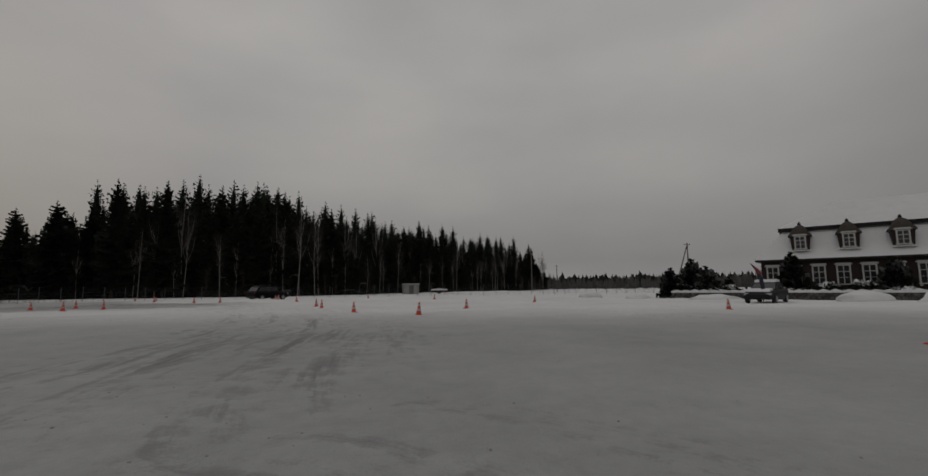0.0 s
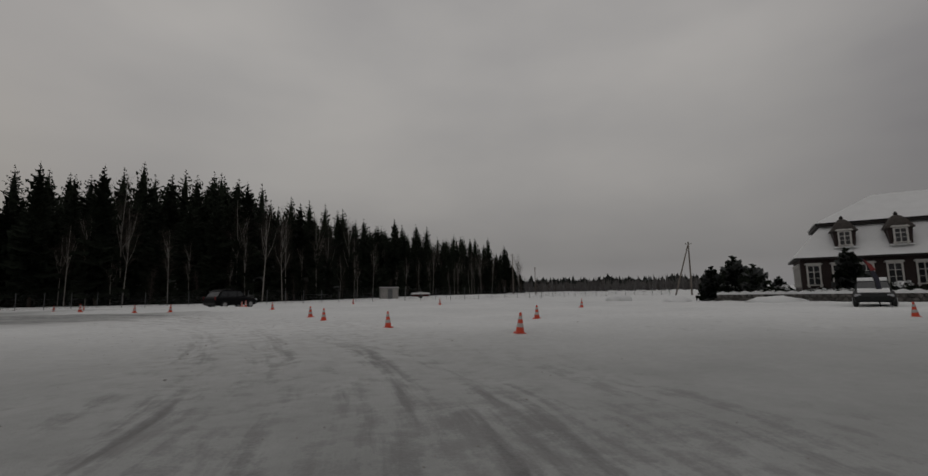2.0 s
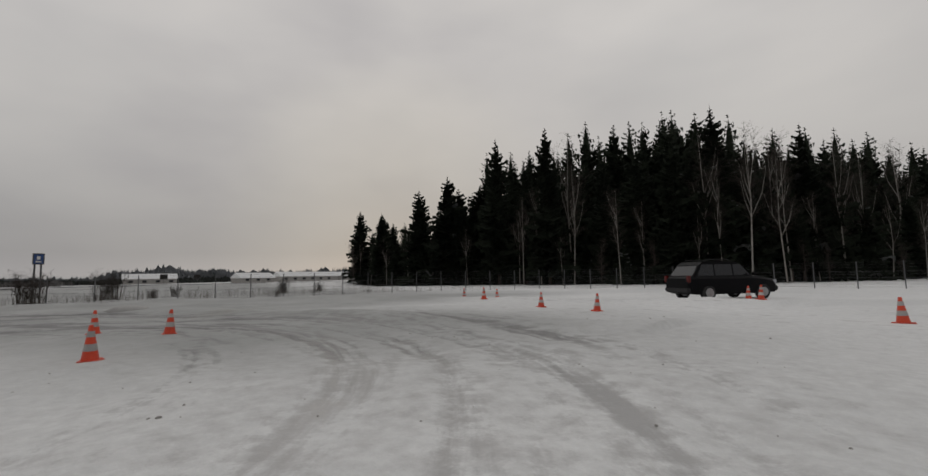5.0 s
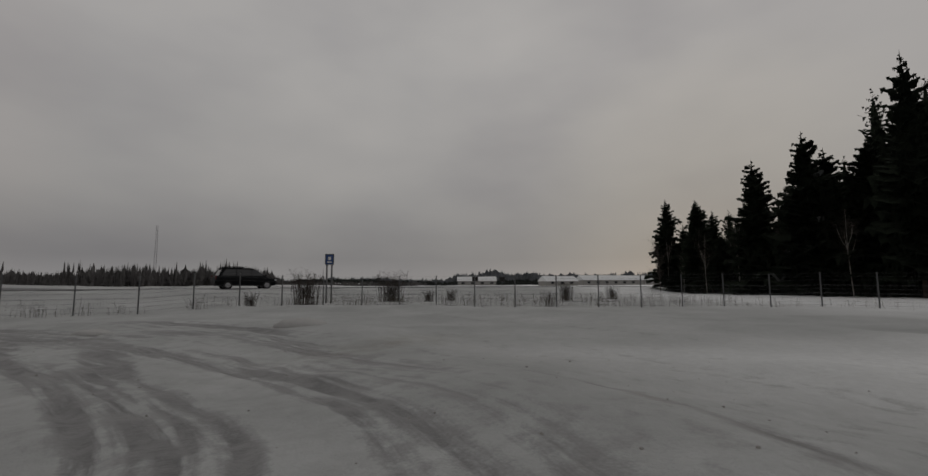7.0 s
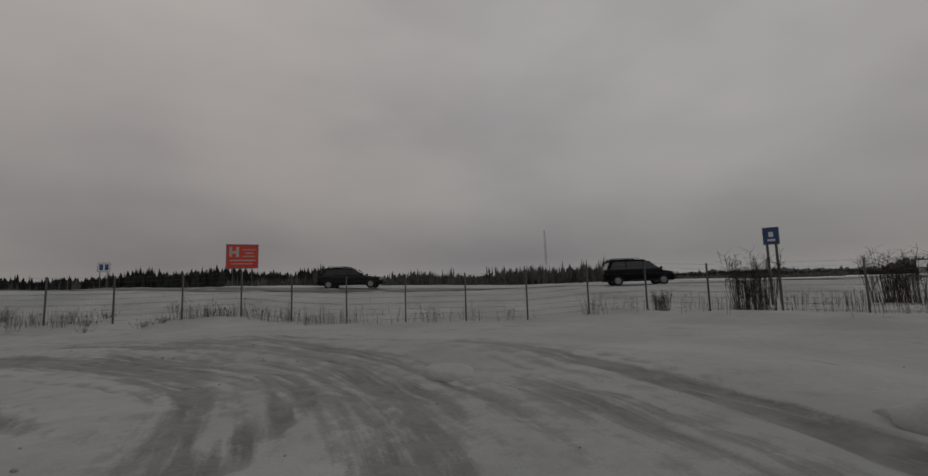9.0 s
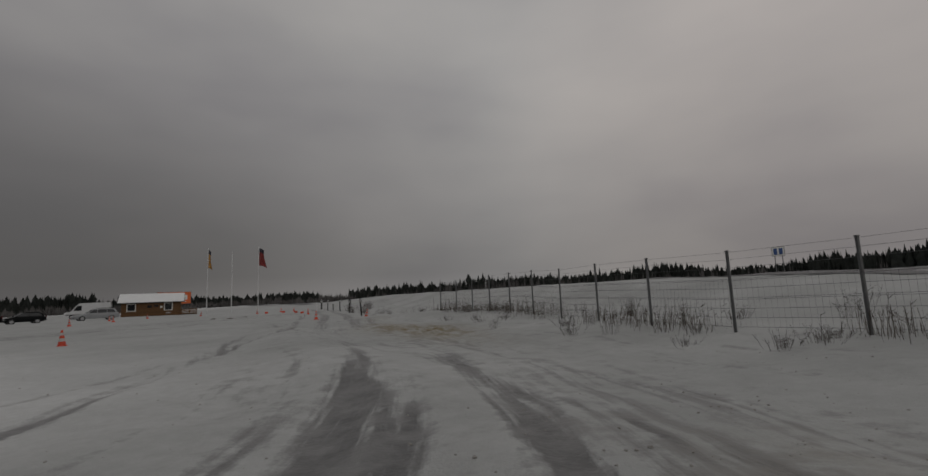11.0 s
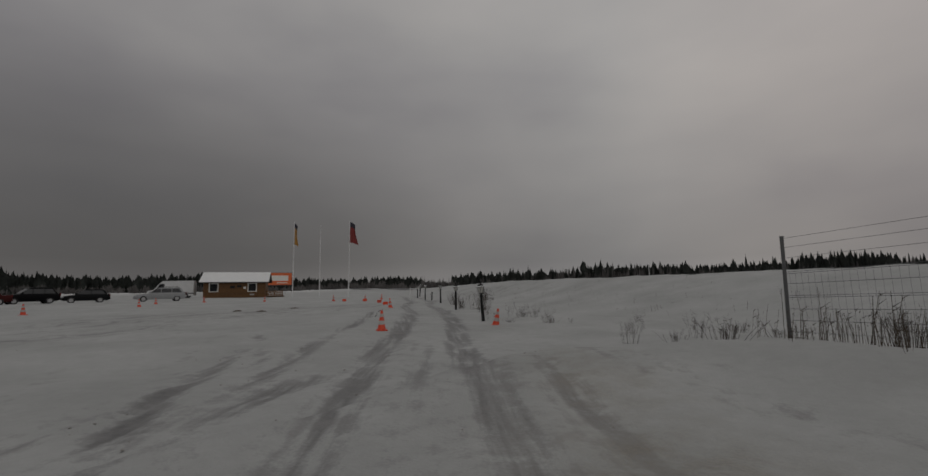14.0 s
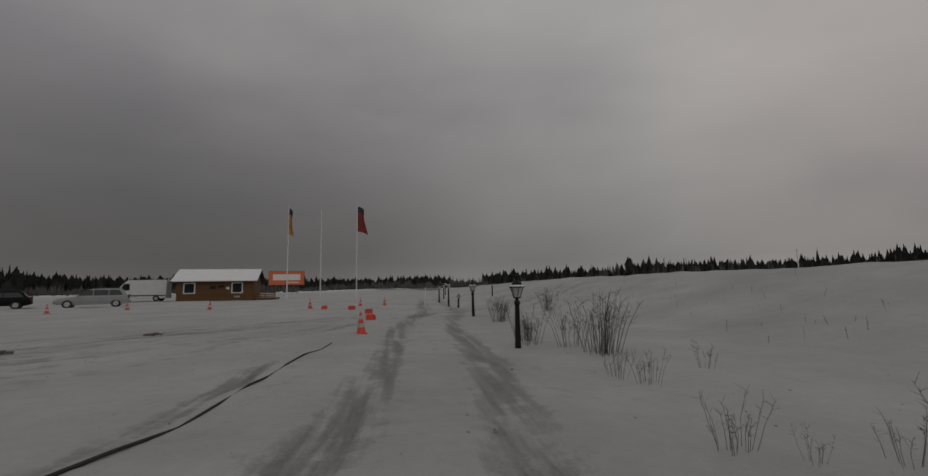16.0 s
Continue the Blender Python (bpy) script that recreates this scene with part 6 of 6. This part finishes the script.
for sg in (-1, 1):
    b = bmesh.new()
    lathe(b, [(0.28, -0.08), (0.28, 0.08)], 14)
    o = part("wheel", b, M_RUBBER, tr)
    o.matrix_basis = pose(0, sg * 0.86, 0.28, 90, 0, 0)


def wood_pole(x, y, h, strut=False, turn=0):
    e = thing("utility_pole", x, y, "weathered wooden utility pole" + (" with a leaning brace" if strut else ""), "utility pole", turn)
    b = bmesh.new()
    tube(b, [(0, 0, -0.5), (0, 0, h)], [0.15, 0.10], 9)
    part("pole", b, M_POLE, e)
    if strut:
        b = bmesh.new()
        tube(b, [(-2.6, 0, -0.5), (-0.1, 0, h * 0.93)], [0.13, 0.09], 8)
        part("brace", b, M_POLE, e)
    b = bmesh.new()
    tube(b, [(-0.5, 0, h - 0.35), (0.5, 0, h - 0.35)], [0.04, 0.04], 6)
    for s in (-0.45, 0.45):
        lathe(b, [(0.03, h - 0.33), (0.05, h - 0.25), (0.03, h - 0.15)], 8, centre=(s, 0))
    part("crossarm", b, M_POLE, e)
    return e


wood_pole(21.4, 125.5, 11)
wood_pole(40.6, 77.5, 8.8, True, -20)
wood_pole(34.0, 150, 8.6)

FARM = "low farm buildings beyond the fields"
for i, (bx, by, ln, hh, turn) in enumerate(((-245, 128, 34, 2.6, 25), (-228, 96, 16, 2.2, 30), (-262, 62, 20, 2.6, 10), (-250, 150, 10, 2.6, 30))):
    fm = thing("farm_building", bx, by, "long low farm building with a snow-white roof", "building", turn + 75, FARM)
    b = bmesh.new()
    box(b, (-ln / 2, -4, -0.5), (ln / 2, 4, hh))
    part("wall", b, M_CONCRETE, fm)
    b = bmesh.new()
    prism(b, [(-4.6, hh - 0.1), (4.6, hh - 0.1), (0, hh + 2.3)], -ln / 2 - 0.4, ln / 2 + 0.4)
    bmesh.ops.transform(b, matrix=pose(0, 0, 0, 0, 0, 90), verts=b.verts)
    part("roof", b, M_SNOW, fm)
    for k in range(int(ln / 5)):
        b = bmesh.new()
        box(b, (-ln / 2 + 2 + 5 * k, -4.04, 0.9), (-ln / 2 + 3.6 + 5 * k, -4.0, 1.9))
        part("window", b, M_PANE, fm)
mast = thing("radio_mast", -190, -60, "thin distant lattice radio mast", "mast")
b = bmesh.new()
for a in (0, 2.09, 4.19):
    tube(b, [(0.6 * math.cos(a), 0.6 * math.sin(a), -1), (0.25 * math.cos(a), 0.25 * math.sin(a), 22)], [0.06, 0.05], 4)
for k in range(16):
    z = 1.3 * k
    tube(b, [(0.55, 0, z), (-0.28, 0.48, z + 1.2)], [0.03, 0.03], 3)
    tube(b, [(-0.28, 0.48, z), (-0.28, -0.48, z + 1.2)], [0.03, 0.03], 3)
part("lattice", b, M_GALV, mast)


# small farm quad with a rack, by the garden wall
qx, qy = yard(1.8, 14.6)
qd = thing("quad_bike", qx, qy, "small dark quad bike parked beside a snow heap", "quad bike", HOUSE_TURN + 15)
b = bmesh.new()
box(b, (-0.8, -0.3, 0.45), (0.8, 0.3, 0.75), bevel=0.08)
box(b, (-0.5, -0.2, 0.75), (0.2, 0.2, 0.95), bevel=0.06)
tube(b, [(0.45, 0, 0.75), (0.35, 0, 1.15)], [0.04, 0.03], 6)
tube(b, [(0.33, -0.4, 1.15), (0.33, 0.4, 1.15)], [0.02, 0.02], 6)
part("body", b, M_RUBBER, qd)
for wx in (-0.6, 0.6):
    for sg in (-1, 1):
        b = bmesh.new()
        lathe(b, [(0.15, -0.13), (0.32, -0.12), (0.34, 0), (0.32, 0.12), (0.15, 0.13)], 14)
        o = part("wheel", b, M_RUBBER, qd)
        o.matrix_basis = pose(wx, sg * 0.48, 0.34, 90, 0, 0)


# ---- dry growth ----
def bush(seed, h, w, stems, mat, name="willow_bush", twigs=4, low=0.5, thick=1.0, spread=0.22):
    """Thin dry stems fanning out of the snow, with side twigs and seed heads."""
    r = random.Random(seed)
    e = new(name)
    c = bmesh.new()
    for _ in range(stems):
        a, q = r.uniform(0, 6.28), r.uniform(0.1, 1)
        foot = Vector((spread * w * math.cos(a) * q, spread * w * math.sin(a) * q, -0.1))
        hh = h * r.uniform(low, 1.05)
        top = Vector((w * math.cos(a) * q * 0.62 * hh / h, w * math.sin(a) * q * 0.62 * hh / h, hh))
        mid = foot.lerp(top, 0.5) + Vector((r.uniform(-0.05, 0.05), r.uniform(-0.05, 0.05), 0.08)) * h
        tube(c, [foot, mid, top], [0.0038 * thick, 0.003 * thick, 0.0015 * thick], 4, cap=False)
        for _ in range(twigs):
            s = mid.lerp(top, r.random())
            g = s + Vector((r.uniform(-1, 1), r.uniform(-1, 1), r.uniform(0.1, 1))).normalized() * h * r.uniform(0.06, 0.2)
            tube(c, [s, g], [0.0026 * thick, 0.0014 * thick], 3, cap=False)
            if r.random() < 0.3:
                k = r.uniform(0.006, 0.014)
                c.faces.new([c.verts.new(g + Vector((r.uniform(-k, k), r.uniform(-k, k), r.uniform(-k, k)))) for _ in range(3)])
    part("crown", c, mat, e)
    return e


BUSHES = [bush(90, 1.0, 1.35, 52, M_TWIG, thick=1.35), bush(91, 0.5, 0.8, 16, M_TWIG, twigs=7, low=0.3, thick=0.65), bush(92, 2.6, 2.5, 120, M_TWIG, twigs=8, low=0.25, thick=2.9, spread=0.4), bush(93, 0.55, 0.9, 9, M_TWIG, twigs=8, thick=0.65), bush(94, 0.3, 1.2, 30, M_TWIG, twigs=6, low=0.2, thick=0.8)]
for o in BUSHES:
    tagged(o, "leafless bush of thin dry stems standing in snow", "bush", "dry bushes")
rb = random.Random(31)
for kind, x, y, s in ((0, -8.51, -11.79, 1.0), (3, -12.17, -6.93, 0.8), (4, -12.96, -8.15, 1.0), (1, -13.35, -8.24, 1.0), (1, -14.96, -6.10, 0.9), (3, -15.85, -5.90, 0.5), (4, -15.26, -5.70, 0.7), (1, -6.19, -14.75, 1.1), (4, -13.88, -5.60, 0.45),
                      (1, -18.27, -3.98, 0.8), (1, -18.93, -1.72, 0.8), (4, -20.40, -4.06, 1.0), (1, -17.40, -7.43, 0.6), (1, 1.55, -22.18, 1.3), (0, -22.83, -2.50, 0.6), (1, -25.77, 0.20, 1.2), (0, -32.60, 6.87, 0.55), (4, -35.18, 8.92, 1.2), (1, -37.07, 10.44, 1.3), (4, -37.76, 12.27, 1.4),
                      (2, -47.6, 28.5, 0.72), (2, -55.02, 32.32, 1.2), (2, -54.5, 35.0, 0.45), (2, -55.6, 36.6, 0.5), (2, -55.01, 44.82, 0.7), (1, -46.06, 35.77, 1.6), (0, -46.57, 41.17, 0.8), (2, -57.97, 49.46, 0.55), (1, -11.19, -8.06, 0.8), (1, -9.53, -10.02, 0.7), (1, -9.94, -9.95, 0.9), (3, -10.22, -11.35, 0.9), (3, -12.12, -8.5, 0.85), (1, -12.55, -8.7, 1.05), (3, -11.63, -8.14, 0.6), (0, -2.91, -16.39, 0.8), (1, -6.82, -12.06, 1.6), (0, -6.5, -12.6, 0.5), (0, -1.28, -22.29, 0.9), (1, -7.7, -12.3, 1.5), (1, -41.22, 20.42, 1.4), (1, -44.96, 24.26, 1.4), (2, -47.82, 25.64, 0.45)):
    stand(BUSHES[kind:kind + 1], x, y, s, rb)
# low tangles along the near fence
for k in range(34):
    i = len(FENCE) - 1 - rb.randrange(11)
    x, y = FENCE[i] + np.array([0.7, 0.7]) * rb.uniform(-0.3, 1.6) + np.array([rb.uniform(-1, 1), rb.uniform(-1, 1)])
    stand(BUSHES[4:5] if rb.random() < 0.6 else BUSHES[1:2], x, y, rb.uniform(0.6, 1.15), rb)
# a long stem bent over the snow
b = bmesh.new()
stem = [(-13.38, -6.42, -0.02), (-13.53, -6.72, 0.16), (-13.72, -7.17, 0.26), (-13.86, -7.53, 0.24)]
tube(b, [(x, y, gz(x, y) + z) for x, y, z in stem], [0.0035, 0.003, 0.0025, 0.0015], 5)
tagged(part("bent_stem", b, M_TWIG), "long dry stem bent over the snow", "stem")

# weeds along the fence: thin stalks in their thousands
wv, wf = [], []
rweed = random.Random(77)


def stalk(x, y, h, lean):
    z = gz(x, y) - 0.03
    a = rweed.uniform(0, 6.28)
    dx, dy = math.cos(a), math.sin(a)
    t = 0.0045
    b0 = len(wv)
    tx, ty = x + dx * lean * h, y + dy * lean * h
    wv.extend([(x - dy * t, y + dx * t, z), (x + dy * t, y - dx * t, z), (tx + dy * t * 0.6, ty - dx * t * 0.6, z + h), (tx - dy * t * 0.6, ty + dx * t * 0.6, z + h)])
    wf.append((b0, b0 + 1, b0 + 2, b0 + 3))
    for _ in range(3):
        q = rweed.uniform(0.5, 1)
        sx, sy, sz = x + (tx - x) * q, y + (ty - y) * q, z + h * q
        b, r = rweed.uniform(0, 6.28), h * rweed.uniform(0.08, 0.2)
        b0 = len(wv)
        wv.extend([(sx, sy, sz), (sx + 0.007, sy, sz + 0.007), (sx + math.cos(b) * r, sy + math.sin(b) * r, sz + r * 0.8)])
        wf.append((b0, b0 + 1, b0 + 2))


for i, (x, y) in enumerate(spline(FENCE.tolist(), 0.25)):
    if y > 56:
        continue
    dense = 30 if y < 17.5 else 7
    for _ in range(dense):
        if rweed.random() < 0.75 and waves(np.array([x]), np.array([y]), 44, 5)[0] > -0.7:
            stalk(x + rweed.gauss(0, 0.4), y + rweed.gauss(0, 0.4), rweed.uniform(0.08, 0.5) * (1.6 if rweed.random() < 0.12 else 1), rweed.uniform(0, 0.45))
for _ in range(190):
    t = rweed.random() ** 1.5
    x, y = -26 + 32 * t + rweed.uniform(-1, 1), -1.0 - 26 * t + rweed.uniform(-1, 1)
    o = abs(rweed.gauss(0, 2.6)) + 1.2
    stalk(x - o * 0.64, y - o * 0.77, rweed.uniform(0.06, 0.3), rweed.uniform(0, 0.6))
for _ in range(150):
    x, y = rweed.uniform(-56, -46), rweed.uniform(27, 54)
    for _ in range(rweed.randrange(3, 16)):
        stalk(x + rweed.gauss(0, 0.5), y + rweed.gauss(0, 0.5), rweed.uniform(0.25, 0.75), rweed.uniform(0, 0.4))
me = bpy.data.meshes.new("dry_weeds")
me.from_pydata(wv, [], wf)
me.materials.append(M_REED)
tagged(new("dry_weeds", me), "dry brown weeds poking through snow along the fence", "weeds", kind="stuff")

# clods of thrown-up snow and dirt on the lot
cv, cf = [], []
rcl = random.Random(13)
spots = [(LAP[i][0] + rcl.gauss(0, 4.0), LAP[i][1] + rcl.gauss(0, 4.0)) for i in [rcl.randrange(len(LAP)) for _ in range(2400)]]
spots += [(-34.6 + rcl.gauss(0, 1.3), 18.5 + rcl.gauss(0, 2.2)) for _ in range(260)] + [(-24 + rcl.gauss(0, 1.3), 6.2 + rcl.gauss(0, 1.1)) for _ in range(420)]
for (x, y), z in zip(spots, terrain(np.array([q[0] for q in spots]), np.array([q[1] for q in spots])).tolist()):
    s = rcl.uniform(0.005, 0.017) * (1.7 if rcl.random() < 0.05 else 1)
    b0, turn_ = len(cv), rcl.uniform(0, 6.28)
    for ring, (rad, up) in enumerate(((1.0, -0.3), (0.85, 0.45))):
        for k in range(6):
            q = rad * rcl.uniform(0.6, 1.15) * s
            cv.append((x + q * math.cos(turn_ + k * 1.047), y + q * math.sin(turn_ + k * 1.047), z + s * (up + rcl.uniform(-0.15, 0.2))))
    cv.append((x + rcl.uniform(-s, s) * 0.3, y + rcl.uniform(-s, s) * 0.3, z + s * rcl.uniform(0.6, 0.95)))
    for k in range(6):
        j = (k + 1) % 6
        cf.extend([(b0 + k, b0 + j, b0 + 6 + j, b0 + 6 + k), (b0 + 6 + k, b0 + 6 + j, b0 + 12)])
me = bpy.data.meshes.new("snow_clods")
me.from_pydata(cv, [], cf)
me.materials.append(M_CONCRETE)
tagged(new("snow_clods", me), "scattered dirty clods of frozen snow on the course", "clods", kind="stuff")

# dark hose lying half under the snow
hose = bmesh.new()
pts = [(-8.10, -4.74), (-7.68, -5.18), (-7.28, -5.71), (-6.78, -6.25), (-6.19, -6.80), (-5.61, -7.33), (-5.13, -7.85), (-4.56, -8.47), (-3.88, -9.20), (-3.30, -9.81)]
tube(hose, [(x, y, gz(x, y) + 0.004 + 0.014 * math.sin(i * 2.1)) for i, (x, y) in enumerate(pts)], [0.016] * len(pts), 7)
tagged(part("hose", hose, M_RUBBER), "dark hose lying half buried in snow", "hose")
# stray planks and a pair of posts
for i, (x, y, a) in enumerate(((1.70, -4.44, 20), (0.35, -4.98, 70), (2.12, -7.92, 45))):
    b = bmesh.new()
    box(b, (-0.22, -0.05, -0.02), (0.22, 0.05, 0.05), bevel=0.01)
    box(b, (-0.08, -0.15, 0.02), (0.03, 0.15, 0.07), bevel=0.01)
    o = part("wood_scrap", b, M_POLE)
    o.matrix_basis = pose(x, y, gz(x, y) + 0.0, 0, 0, a)
    tagged(o, "grey scrap of timber lying on the snow", "timber", "wood scraps")
for x, y, h, m in ((7.67, -23.17, 1.1, M_WPOLE), (-9.18, -39.44, 1.5, M_WPOLE)):
    b = bmesh.new()
    tube(b, [(0, 0, -0.2), (0, 0, h)], [0.03, 0.028], 7)
    o = part("marker_post", b, m)
    o.matrix_basis = pose(x, y, gz(x, y), 2, 2, 0)
    tagged(o, "thin upright marker post in the snow", "post", "marker posts")
